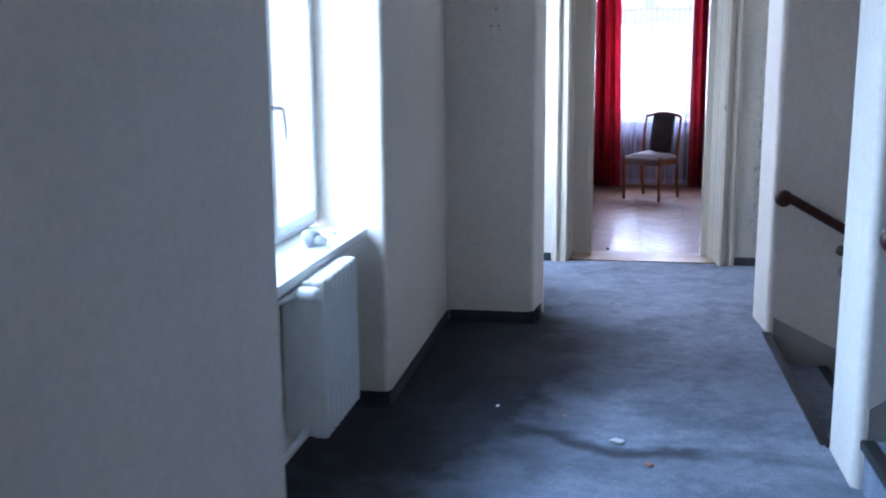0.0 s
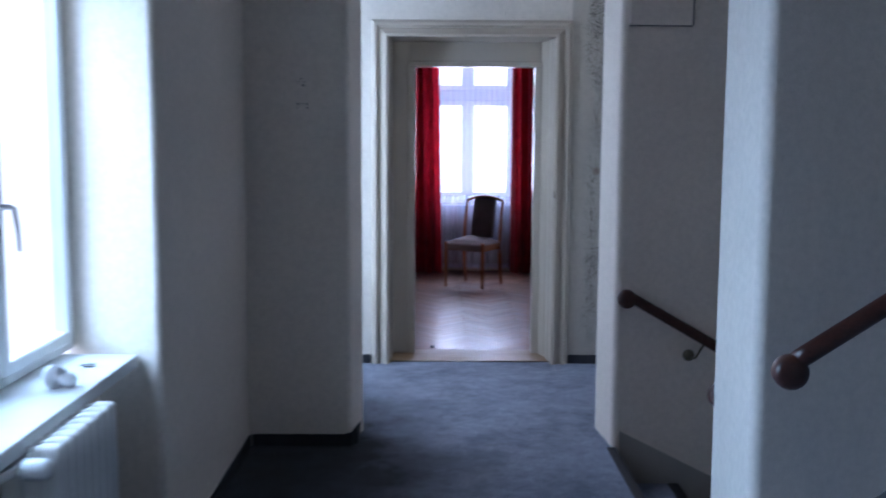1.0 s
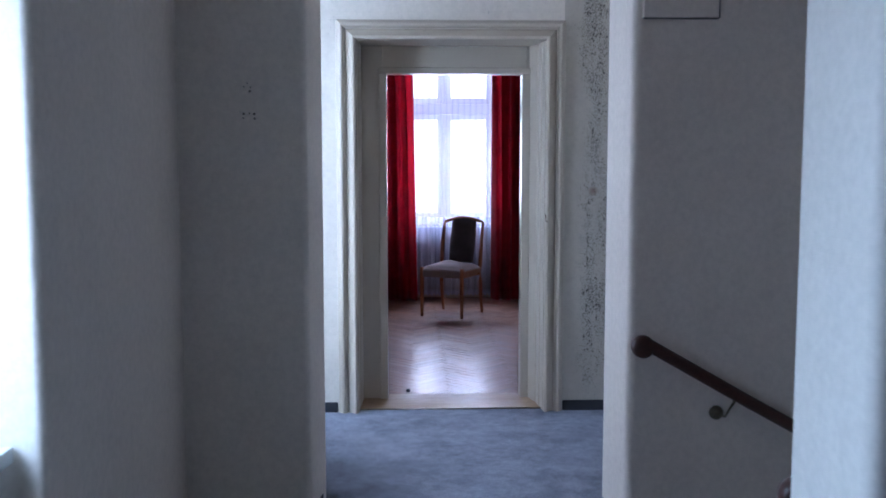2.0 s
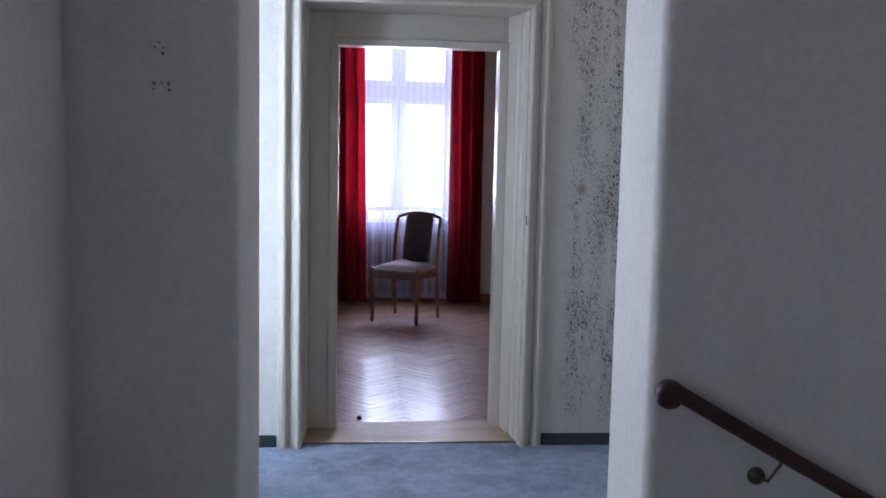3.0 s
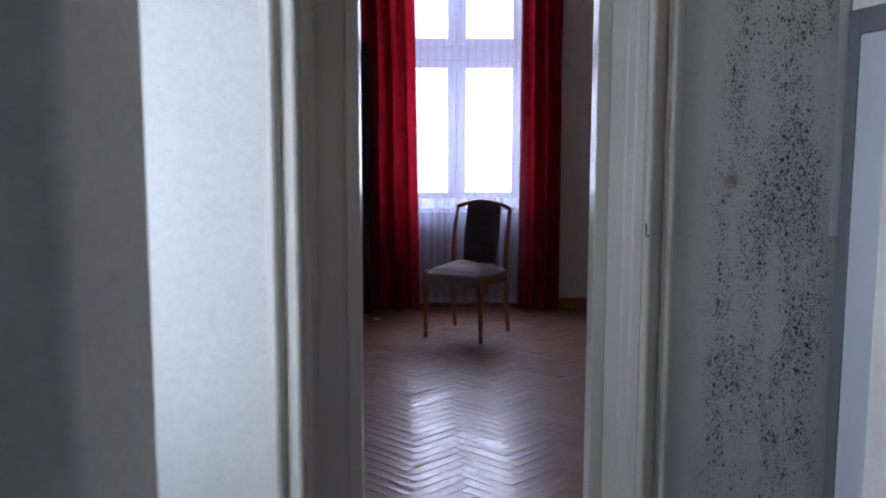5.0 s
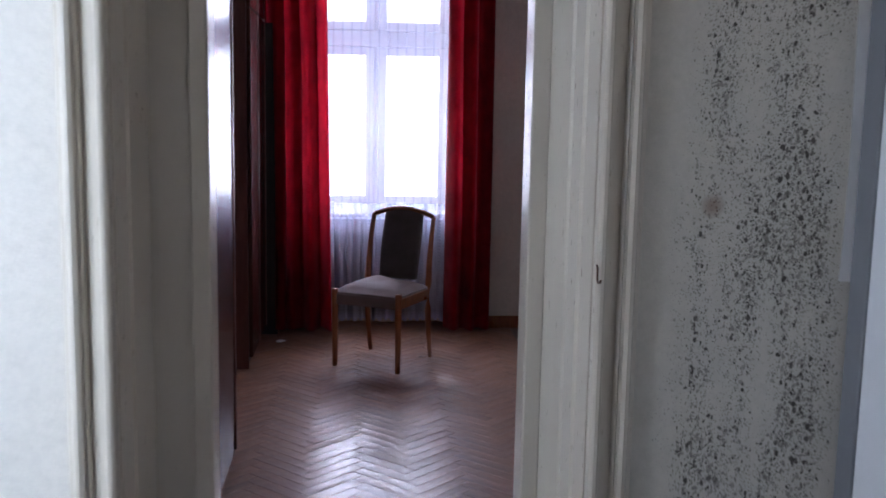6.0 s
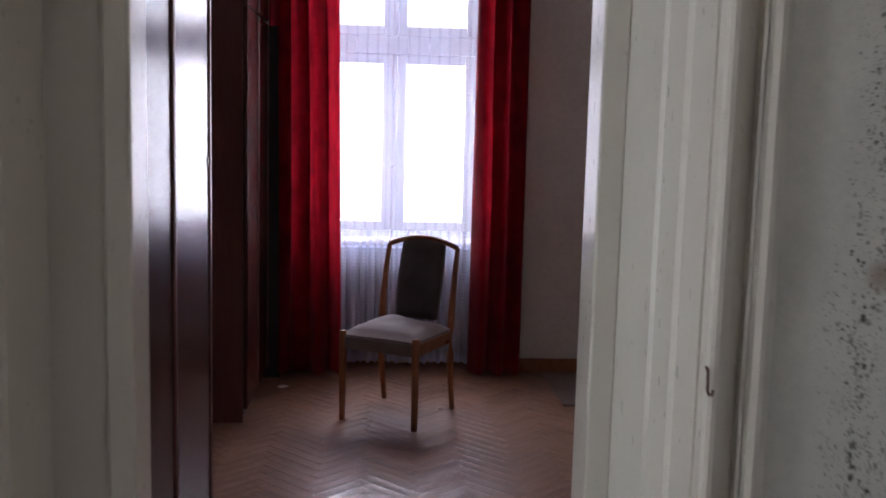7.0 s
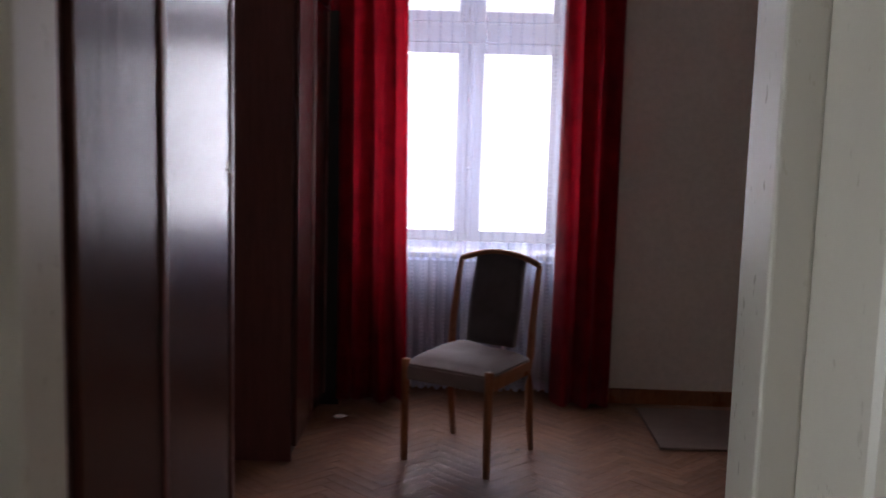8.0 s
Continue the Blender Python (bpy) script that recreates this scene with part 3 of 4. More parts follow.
def casing():
    xl, xr, near, far = -0.090, 0.745, 6.915, 7.040
    d = setting("door_1", boxes((xl - 0.05, xl, near, far, 0, 2.03), (xr, xr + 0.05, near + 0.010, far, 0, 2.03), (xl - 0.05, xr + 0.05, near, far, 2.03, 2.068), bevel=0.006, seg=3), CREAM,
                "open doorway with cream gloss-painted lining and moulded casing", "doorway")
    il, ir, it = -0.262, 0.848, 2.20
    part("casing_upright", casing_member((il, 0.0), (il, it), (-1.02, 0), (-1.02, 1), 6.621, 1.0), CREAM, d)
    part("casing_upright", casing_member((ir, 0.0), (ir, it), (1, 0), (1, 1), 6.621, 1.0), CREAM, d)
    part("casing_head", casing_member((il, it), (ir, it), (-1.02, 1), (1, 1), 6.621, 1.0), CREAM, d)
    # lining of the thick wall, slightly splayed towards the room on one side
    lin = extrude([(il - 0.08, 6.612), (il + 0.006, 6.612), (il + 0.006, 6.735), (il + 0.012, 6.745), (il + 0.018, 6.94), (il - 0.08, 6.94)], 0, it + 0.01)
    part("jamb_lining", lin, CREAM, d)
    lin = extrude([(ir + 0.10, 6.612), (ir - 0.004, 6.612), (ir - 0.010, 6.700), (ir - 0.0175, 6.711), (0.829, 6.805), (0.822, 6.813), (0.790, 6.940), (ir + 0.10, 6.940)], 0, it + 0.01)
    part("jamb_lining", lin, CREAM, d)
    part("head_lining", boxes((il, ir, 6.612, 6.94, it, 2.30), bevel=0.003, seg=1), CREAM, d)
    # flat frame boards that face the landing, with a bead round the opening
    part("frame_board", boxes((il - 0.05, xl - 0.028, 6.934, 7.035, 0, it), bevel=0.004), CREAM, d)
    part("frame_board", boxes((xr + 0.030, ir + 0.10, 6.938, 7.035, 0, it), bevel=0.004), CREAM, d)
    part("frame_board", boxes((xl - 0.028, xr + 0.030, 6.936, 7.035, 2.050, it), bevel=0.004), CREAM, d)
    part("latch_hook", tube([(0.847, 6.578, 1.183), (0.847, 6.570, 1.181), (0.847, 6.568, 1.172), (0.847, 6.567, 1.150), (0.849, 6.565, 1.143), (0.853, 6.564, 1.144), (0.855, 6.564, 1.151)], 0.0026, 8), RUST, d, "small rusty iron hook")
    return d


casing()
setting("threshold_1", boxes((-0.27, 0.86, 6.665, 7.045, -0.20, 0.004), bevel=0.003), THRESH, "worn light oak threshold board", "threshold")
setting("threshold_edge", boxes((-0.27, 0.86, 6.655, 6.668, -0.1, 0.008), bevel=0.003), METAL, "dull brass edging strip of the threshold", "trim")


# ---- windows ----
def casement(name, label, outer, plane, axis, bars, transom=None, depth=0.07, frame_w=0.055, sash_w=0.05):
    """A window in an opening. outer: (a0, a1, z0, z1) along the wall; bars: the mullion's two edges."""
    def b3(a0, a1, d0, d1, z0, z1):
        if axis == "y":
            return (plane - d1, plane - d0, a0, a1, z0, z1)
        return (a0, a1, plane + d0, plane + d1, z0, z1)
    a0, a1, z0, z1 = outer
    w = setting(name, boxes(b3(a0, a0 + frame_w, 0, depth, z0, z1), b3(a1 - frame_w, a1, 0, depth, z0, z1), b3(a0 + frame_w, a1 - frame_w, 0, depth, z0, z0 + frame_w), b3(a0 + frame_w, a1 - frame_w, 0, depth, z1 - frame_w, z1), bevel=0.004, seg=1), WHITE, label, "window")
    rows = [(z0 + frame_w, z1 - frame_w)] if transom is None else [(z0 + frame_w, transom[0]), (transom[1], z1 - frame_w)]
    if transom:
        part("transom", boxes(b3(a0 + frame_w, a1 - frame_w, -0.012, depth, *transom), bevel=0.01, seg=2), WHITE, w)
    for r0, r1 in rows:
        part("mullion", boxes(b3(*bars, -0.008, depth, r0, r1), bevel=0.006, seg=2), WHITE, w)
        for p0, p1 in ((a0 + frame_w, bars[0]), (bars[1], a1 - frame_w)):
            s = part("sash", boxes(b3(p0, p0 + sash_w, -0.012, 0.045, r0, r1), b3(p1 - sash_w, p1, -0.012, 0.045, r0, r1), b3(p0 + sash_w, p1 - sash_w, -0.012, 0.045, r0, r0 + sash_w), b3(p0 + sash_w, p1 - sash_w, -0.012, 0.045, r1 - sash_w, r1), bevel=0.005, seg=1), WHITE, w)
            g = part("pane", boxes(b3(p0 + sash_w, p1 - sash_w, 0.016, 0.020, r0 + sash_w, r1 - sash_w)), GLASS, s)
            g.visible_shadow = False
    return w


w1 = casement("window_1", "white-painted casement window, blown-out daylight behind it", (1.95, 3.40, 0.802, 2.12), WX - 0.012, "y", (2.775, 2.825), depth=0.045, frame_w=0.03, sash_w=0.04)
hd = part("window_handle", tube([(WX, 2.805, 1.335), (WX + 0.045, 2.805, 1.335), (WX + 0.052, 2.812, 1.33), (WX + 0.052, 2.832, 1.27), (WX + 0.052, 2.838, 1.205)], [0.009, 0.009, 0.009, 0.008, 0.006], 10), WHITE, w1, "white metal lever handle")
part("handle_plate", boxes((WX - 0.002, WX + 0.008, 2.790, 2.818, 1.28, 1.39), bevel=0.003), WHITE, hd)
w2 = casement("window_2", "white-painted casement window of the side recess", (5.46, 6.50, 0.364, 2.70), WX - 0.012, "y", (5.94, 6.02), depth=0.045, frame_w=0.05)
setting("window_sill_landing", boxes((-1.255, -0.962, 1.93, 3.31, 0.757, 0.80), bevel=0.006), WHITE, "white-painted window sill board with dust and litter", "window sill")
setting("window_sill_recess", boxes((-1.255, -1.02, 5.47, 6.49, 0.332, 0.362), bevel=0.006), WHITE, "white-painted window sill board", "window sill")


# ---- radiators ----
def radiator(at, turn, sections, pitch, height, depth, label):
    r = thing("radiator", label, "radiator", at, turn)
    for i in range(sections):
        x = (i - (sections - 1) / 2) * pitch
        bm = boxes((x - pitch * 0.31, x + pitch * 0.31, -depth / 2, -depth / 2 + depth * 0.42, 0.0, height), (x - pitch * 0.31, x + pitch * 0.31, depth / 2 - depth * 0.42, depth / 2, 0.0, height), bevel=pitch * 0.29, seg=4)
        box(bm, x - pitch * 0.25, x + pitch * 0.25, -depth * 0.3, depth * 0.3, 0.006, height - 0.006, bevel=pitch * 0.2, seg=3)
        part("section", bm, ENAMEL, r)
    half = (sections - 1) / 2 * pitch
    for z in (0.06, height - 0.06):
        part("header_tube", tube([(-half, 0, z), (0, 0, z), (half, 0, z)], 0.027, 14), ENAMEL, r)
    return r


rad1 = radiator((-0.955, 2.60, 0.20), 90, 8, 0.056, 0.575, 0.16, "cream-white sectional radiator with a thermostat knob under the sill")
part("valve_pipe", tube([(-0.245, 0, 0.545), (-0.30, 0.0, 0.54), (-0.36, 0.03, 0.53), (-0.60, 0.06, 0.52)], 0.011, 10), ENAMEL, rad1)
part("thermostat_knob", lathe([(0.020, 0.0), (0.027, 0.008), (0.027, 0.055), (0.022, 0.070), (0.010, 0.074)], 16, pose(-0.285, -0.01, 0.54, 90, 0, 0)), PLASTIC, rad1, "white plastic thermostat knob")
part("return_pipe", tube([(-0.23, 0.0, 0.04), (-0.30, 0.0, 0.03), (-0.34, 0.03, 0.0), (-0.60, 0.05, -0.06)], 0.011, 10), ENAMEL, rad1, "painted return pipe")
for sx in (-0.17, 0.17):
    part("wall_bracket", boxes((sx - 0.012, sx + 0.012, 0.05, 0.16, 0.06, 0.085)), ENAMEL, rad1)

# litter on the sill
cup = thing("plastic_cup", "crumpled clear-white plastic cup lying on the sill", "cup", (-1.10, 2.90, 0.802), 35)
part("body", lathe([(0.002, 0.0), (0.026, 0.002), (0.030, 0.03), (0.033, 0.062), (0.036, 0.066)], 14, pose(0, 0.0, 0.030, 90, 8, 0)), PLASTIC, cup)
part("crumple", lathe([(0.004, 0.0), (0.024, 0.006), (0.028, 0.022), (0.020, 0.038), (0.005, 0.042)], 9, pose(0.03, -0.06, 0.0, 12, 10, 0)), PLASTIC, cup)
scrap = thing("paper_scrap", "small torn grey-white paper scrap on the sill", "scrap", (-1.066, 3.12, 0.802), 20)
bm = bmesh.new()
bmesh.ops.create_grid(bm, x_segments=5, y_segments=4, size=0.5, matrix=Matrix.Diagonal((0.045, 0.028, 1, 1)))
for v in bm.verts:
    v.co.z = 0.004 + 0.008 * abs(noise.noise(v.co * 40))
bmesh.ops.solidify(bm, geom=bm.faces[:], thickness=0.001)
part("sheet", bm, GREYP, scrap)


# ---- torn-out fittings on the jog wall ----
def wall_holes(at, marks, label):
    t = thing("wall_mark", label, "wall mark", at, 0.0, "marks of torn-off fittings")
    w, h = max(abs(m[0]) for m in marks) + 0.016, [m[1] for m in marks]
    part("unpainted_patch", boxes((-w, w, -0.0012, 0.002, min(h) - 0.012, max(h) + 0.012), bevel=0.0006, seg=1), GHOST, t, "bare plaster patch")
    for x, z, r in marks:
        part("hole", lathe([(r * 1.5, 0.0), (r * 1.4, 0.0012), (r, 0.0022), (r * 0.3, 0.0014)], 9, pose(x, -0.0008, z, 90, 0, 0)), DARKHOLE, t)
    return t


wall_holes((-0.592, 4.799, 1.685), [(-0.022, 0.010, 0.0032), (0.0, 0.012, 0.002), (0.020, 0.010, 0.0032), (-0.024, -0.006, 0.002), (0.022, -0.008, 0.003)], "dark screw holes where a fitting was torn off")
wall_holes((-0.598, 4.799, 1.79), [(0.0, 0.026, 0.002), (-0.014, 0.012, 0.0018), (0.012, 0.010, 0.002), (0.010, -0.006, 0.0036)], "dark screw holes where a coat hook was torn off")

# ---- stairs ----
RISE = 0.185


def flight(name, label, x0, y0, y1, z0, going, rise, count):
    """Steps from x0 along +x; rise is negative for a flight down."""
    s = thing(name, label, "stairs", (x0, (y0 + y1) / 2, z0))
    h = (y1 - y0) / 2 - 0.002
    for i in range(count):
        z = rise * (i + 1)
        xa = going * i
        if rise < 0:
            part("riser", boxes((xa, xa + 0.012, -h, h, z, z - rise - 0.03)), RUBBER, s)
            part("tread", boxes((xa + 0.004, xa + going, -h, h, z - 0.20, z)), CARPET, s)
            part("nosing", boxes((xa + going - 0.045, xa + going + 0.012, -h, h, z - 0.035, z + 0.004), bevel=0.006), RUBBER, s)
        else:
            part("riser", boxes((xa, xa + 0.012, -h, h, z - rise, z - 0.03)), CARPET, s)
            part("tread", boxes((xa + 0.004, xa + going + 0.012, -h, h, z - 0.17, z)), CARPET, s)
            part("nosing", boxes((xa - 0.018, xa + 0.035, -h, h, z - 0.032, z + 0.004), bevel=0.006), RUBBER, s)
    if rise < 0:
        part("nosing", boxes((-0.035, 0.014, -h, h, -0.035, 0.004), bevel=0.006), RUBBER, s)
    return s


flight("stairs_down", "carpeted flight of stairs down with black rubber nosings", 0.945, 3.11, 4.78, 0.0, 0.32, -RISE, 10)
flight("stairs_up", "carpeted flight of stairs up with black rubber nosings", 0.975, 1.30, 2.71, 0.0, 0.255, RISE, 8)


def stringer(name, y0, y1, x0, za, x1, zb, h):
    """Painted band along a flight's wall."""
    bm = bmesh.new()
    vs = [bm.verts.new(q) for q in ((x0, y0, za - h), (x1, y0, zb - h), (x1, y0, zb), (x0, y0, za), (x0, y1, za - h), (x1, y1, zb - h), (x1, y1, zb), (x0, y1, za))]
    for f in ((0, 1, 2, 3), (7, 6, 5, 4), (0, 4, 5, 1), (3, 2, 6, 7), (1, 5, 6, 2), (0, 3, 7, 4)):
        bm.faces.new([vs[i] for i in f])
    bmesh.ops.recalc_face_normals(bm, faces=bm.faces)
    setting(name, bm, TAN, "tan-painted skirting band that follows the stairs", "trim")


stringer("trim_stairs_down", 4.776, 4.783, 0.975, 0.085, 3.9, 0.085 - 2.925 * 0.50, 0.55)
stringer("trim_stairs_up", 2.706, 2.713, 0.98, 0.30, 3.2, 0.30 + 2.22 * 0.70, 0.6)


def handrail(start, end, wall_y, label, brackets, side):
    """Round rail that ends in a turned-down scroll; side: -1 where it stands on the wall's near face."""
    a, b = Vector(start), Vector(end)
    d = (b - a).normalized()
    r = thing("handrail", label, "handrail", start, 0.0, "stair handrails")
    o = Vector(start)
    part("rail", tube([(0.018 * d.x, 0, 0.018 * d.z + 0.020), (0.06 * d.x, 0, 0.06 * d.z + 0.019), *[tuple(d * ((b - a).length * k / 6) + Vector((0, 0, 0.012))) for k in range(1, 7)]], 0.0265, 14), RAILWOOD, r)
    part("scroll_end", lathe([(0.012, -0.030), (0.036, -0.029), (0.045, -0.020), (0.047, 0.0), (0.045, 0.016), (0.038, 0.025), (0.026, 0.030), (0.014, 0.032), (0.003, 0.0325)], 22, pose(0, 0, 0, 90 if side < 0 else -90, 0, 0)), RAILWOOD, r)
    for s in brackets:
        q = d * s + Vector((0, 0, 0.012))
        wy = wall_y - start[1]
        bx, bz = q.x - 0.055 * (1 if d.x > 0 else -1), q.z - 0.092
        br = part("bracket", tube([(q.x, 0, q.z - 0.020), (q.x - 0.004, 0, q.z - 0.034), (q.x - 0.016, wy * 0.15, q.z - 0.060), (q.x - 0.030, wy * 0.4, bz - 0.008), (bx, wy * 0.8, bz)], [0.010, 0.006, 0.005, 0.005, 0.006], 10), METAL, r, "dull brass arm")
        part("rosette", lathe([(0.027, 0.0), (0.030, 0.006), (0.028, 0.018), (0.018, 0.028), (0.006, 0.032)], 18, pose(bx, wy, bz, 90 if side < 0 else -90, 0, 0)), METAL, br, "domed brass wall plate")
    return r


handrail((0.979, 4.705, 0.765), (3.6, 4.705, 0.765 - 2.621 * 0.553), 4.78, "dark red-brown wooden handrail sloping down on brass brackets", (0.436, 1.6), -1)
handrail((0.975, 2.53, 0.932), (3.0, 2.53, 0.932 + 2.025 * 0.68), 2.71, "dark red-brown wooden handrail sloping up along the wall", (0.9, 2.0), -1)
handrail((0.995, 3.175, 0.695), (3.6, 3.175, 0.695 - 2.605 * 0.553), 3.11, "dark red-brown wooden handrail on the stairwell's inner wall", (0.9, 2.0), 1)

# flush panel high on the stair wall
pn = thing("wall_panel", "grey-white painted service panel high on the stair wall", "panel", (1.125, 4.78, 2.075))
part("cover", boxes((-0.155, 0.145, -0.022, 0.003, 0.0, 0.62), bevel=0.003), WALL, pn)
part("edge_strip", boxes((0.147, 0.152, -0.018, 0.003, 0.0, 0.62), (-0.155, 0.145, -0.018, 0.003, -0.005, -0.001)), GREYP, pn)

# tall white cabinet door beside the mouldy wall
dr = thing("side_door", "plain white laminate door in a dark grey frame", "door", (1.50, 6.08, 0.0))
part("frame", boxes((-0.012, 0.002, 0.455, 0.535, 0, 1.86), (-0.012, 0.002, -0.535, -0.455, 0, 1.86), (-0.012, 0.002, -0.455, 0.455, 1.782, 1.86), bevel=0.003, seg=1), GREYP, dr, "dark grey frame")
part("leaf", boxes((-0.010, 0.002, -0.450, 0.448, 0.012, 1.78), bevel=0.003, seg=1), DOORW, dr)
part("handle", tube([(-0.012, -0.38, 1.05), (-0.05, -0.38, 1.05), (-0.055, -0.36, 1.05), (-0.055, -0.27, 1.048)], 0.009, 10), STEEL, dr, "steel lever handle")

# loose edge of wallpaper at the mouldy wall's corner
fl = thing("wallpaper_edge", "pale curling strip of loose wallpaper on the mouldy wall", "wallpaper", (1.462, 6.619, 1.14))
bm = bmesh.new()
cols = []
for k in range(15):
    z = k * 0.075
    c = 0.004 + 0.003 * noise.noise(Vector((0, 0, z * 5)))
    cols.append([bm.verts.new((x + 0.004 * math.sin(z * 6), -c * (x / 0.03), z)) for x in (0.0, 0.010, 0.020, 0.030)])
for a, b in zip(cols, cols[1:]):
    for i in range(3):
        bm.faces.new((a[i], a[i + 1], b[i + 1], b[i]))
bmesh.ops.solidify(bm, geom=bm.faces[:], thickness=0.0006)
part("strip", bm, PAPER, fl)

# litter on the carpet
for q, col, s, lab in (((0.117, 3.02, 0.001), PAPER, 0.022, "small white paper scrap on the carpet"), ((0.244, 2.804, 0.001), BUTT, 0.013, "small orange paper crumb on the carpet"), ((-0.40, 3.36, 0.001), PAPER, 0.008, "tiny pale crumb on the carpet"), ((-0.10, 3.28, 0.001), BUTT, 0.007, "tiny brownish crumb on the carpet")):
    t = thing("litter", lab, "litter", q, random.uniform(0, 180), "crumbs on the carpet")
    bm = bmesh.new()
    bmesh.ops.create_icosphere(bm, subdivisions=2, radius=s)
    for v in bm.verts:
        v.co.z = max(0.0, v.co.z * 0.35 + 0.3 * s + 0.3 * s * noise.noise(v.co * 60))
        v.co.x *= 1.5 + noise.noise(v.co * 45)
    part("crumb", bm, col, t)

# ---- room beyond the doorway ----
RY, RBACK = 7.05, 11.17
setting("ceiling_room", boxes((-1.05, 2.85, 6.62, 11.7, TOP, TOP + 0.2)), CEIL, "plain white plaster ceiling", "ceiling")
setting("wall_room_left", boxes((-1.20, -0.95, RY, 11.7, -0.2, TOP)), ROOM_WALL, "beige plaster wall behind the wardrobes", "wall")
setting("wall_room_right", boxes((2.65, 2.85, RY, 11.7, -0.2, TOP)), ROOM_WALL, "beige plaster wall", "wall")
setting("wall_room_front", boxes((1.72, 2.85, 6.80, RY, -0.2, TOP)), ROOM_WALL, "beige plaster wall", "wall")
WL, WR = -0.16, 0.995
setting("wall_window_left", boxes((-0.95, WL, RBACK, 11.68, -0.2, TOP)), ROOM_WALL, "beige plaster wall beside the window", "wall")
setting("wall_window_right", boxes((WR, 2.65, RBACK, 11.68, -0.2, TOP)), ROOM_WALL, "beige plaster wall beside the window", "wall")
setting("wall_window_parapet", boxes((WL, WR, 11.40, 11.68, -0.2, 0.78)), ROOM_WALL, "beige plaster wall behind the radiator", "wall")
setting("wall_window_head", boxes((WL, WR, RBACK, 11.68, 2.72, TOP)), ROOM_WALL, "beige plaster head over the window", "wall")
w3 = casement("window_3", "tall white-painted casement window with transom lights behind net curtains", (-0.15, 0.985, 0.81, 2.71), 11.40, "x", (0.417, 0.446), transom=(1.967, 2.083), frame_w=0.05, sash_w=0.06)
lt = part("window_latch", boxes((0.416, 0.446, 11.372, 11.394, 1.20, 1.34), bevel=0.005), ENAMEL, w3, "small pale metal latch")
part("knob", lathe([(0.006, 0.0), (0.007, 0.02), (0.013, 0.026), (0.013, 0.036), (0.005, 0.040)], 12, pose(0.431, 11.374, 1.27, 90, 0, 0)), ENAMEL, lt)
setting("window_sill_room", boxes((WL + 0.01, WR - 0.01, 11.25, 11.42, 0.772, 0.806), bevel=0.006), WHITE, "white-painted window sill", "window sill")
setting("baseboard_room", boxes((1.04, 2.65, 11.152, 11.168, 0, 0.085), bevel=0.004), CHAIRWOOD, "brown wooden skirting board", "baseboard")
setting("baseboard_room_left", boxes((-0.95, -0.30, 11.152, 11.168, 0, 0.085), bevel=0.004), CHAIRWOOD, "brown wooden skirting board", "baseboard")
radiator((0.43, 11.30, 0.12), 0, 15, 0.060, 0.60, 0.14, "white sectional radiator under the room window")


# ---- curtains ----
def pleats(bm, x0, x1, y, z0, z1, waves, amp, seed, taper=0.0, lean=0.0, cols=90, rows=14, scallop=0.0, fold=0.3):
    rnd = random.Random(seed)
    ph = [rnd.uniform(0, 6.28) for _ in range(4)]
    grid = []
    for j in range(rows + 1):
        v = j / rows
        z = z0 + (z1 - z0) * v
        row = []
        for i in range(cols + 1):
            u = i / cols
            c = (x0 + x1) / 2
            x = x0 + (x1 - x0) * u
            x = c + (x - c) * (1 - taper * (1 - abs(2 * v - 0.9)) * 0.5)
            x -= lean * v * u
            a = u * waves * 2 * math.pi
            yy = y + amp * (math.sin(a + ph[0] + 0.5 * math.sin(3 * v + ph[3])) + 0.45 * math.sin(1.7 * a + ph[1] + v) + 0.25 * math.sin(2.9 * a + ph[2])) * (1.05 - 0.35 * v)
            dz = scallop * abs(math.sin(u * 26 * math.pi)) if j == 0 else 0.0
            row.append(bm.verts.new((x + fold * amp * math.cos(a + ph[0]), yy, z - dz)))
        grid.append(row)
    for a, b in zip(grid, grid[1:]):
        for i in range(cols):
            f = bm.faces.new((a[i], a[i + 1], b[i + 1], b[i]))
            f.smooth = True
    return bm


def curtain(name, label, material, x0, x1, y, z0, z1, waves, amp, seed, thick, **kw):
    bm = pleats(bmesh.new(), x0, x1, y, z0, z1, waves, amp, seed, **kw)
    if thick:
        bmesh.ops.solidify(bm, geom=bm.faces[:], thickness=thick)
    c = part(name, bm, material)
    return tagged(c, label, "curtain", "window curtains")


curtain("red_curtain", "long red velvet curtain in deep folds", RED, -0.30, 0.118, 11.02, 0.035, 2.80, 3.6, 0.072, 3, 0.004, cols=180, lean=0.045, fold=0.5)
curtain("red_curtain", "long red velvet curtain in narrow folds", RED, 0.92, 1.215, 11.03, 0.03, 2.80, 3.0, 0.055, 8, 0.004, cols=140, fold=0.55)
curtain("net_curtain", "sheer white net curtain with a scalloped lace hem", SHEER, -0.08, 1.06, 11.15, 0.075, 2.80, 13, 0.012, 5, 0.0, cols=220, rows=16, scallop=0.025)
rod = thing("curtain_rod", "plain dark curtain rod over the window", "curtain rod", (0.42, 11.08, 2.82))
part("rod", tube([(-1.0, 0, 0), (0, 0, 0), (1.0, 0, 0)], 0.014, 12), RAILWOOD, rod)
for sx in (-0.85, 0.85):
    part("bracket", boxes((sx - 0.012, sx + 0.012, 0.0, 0.10, -0.012, 0.012), bevel=0.003), RAILWOOD, rod)

# ---- chair ----
ch = thing("chair", "honey-brown wooden chair with mauve-grey padded seat and back panel", "chair", (0.468, 10.235, 0.0), -28.8)
HW, FD, BD = 0.211, -0.229, 0.186


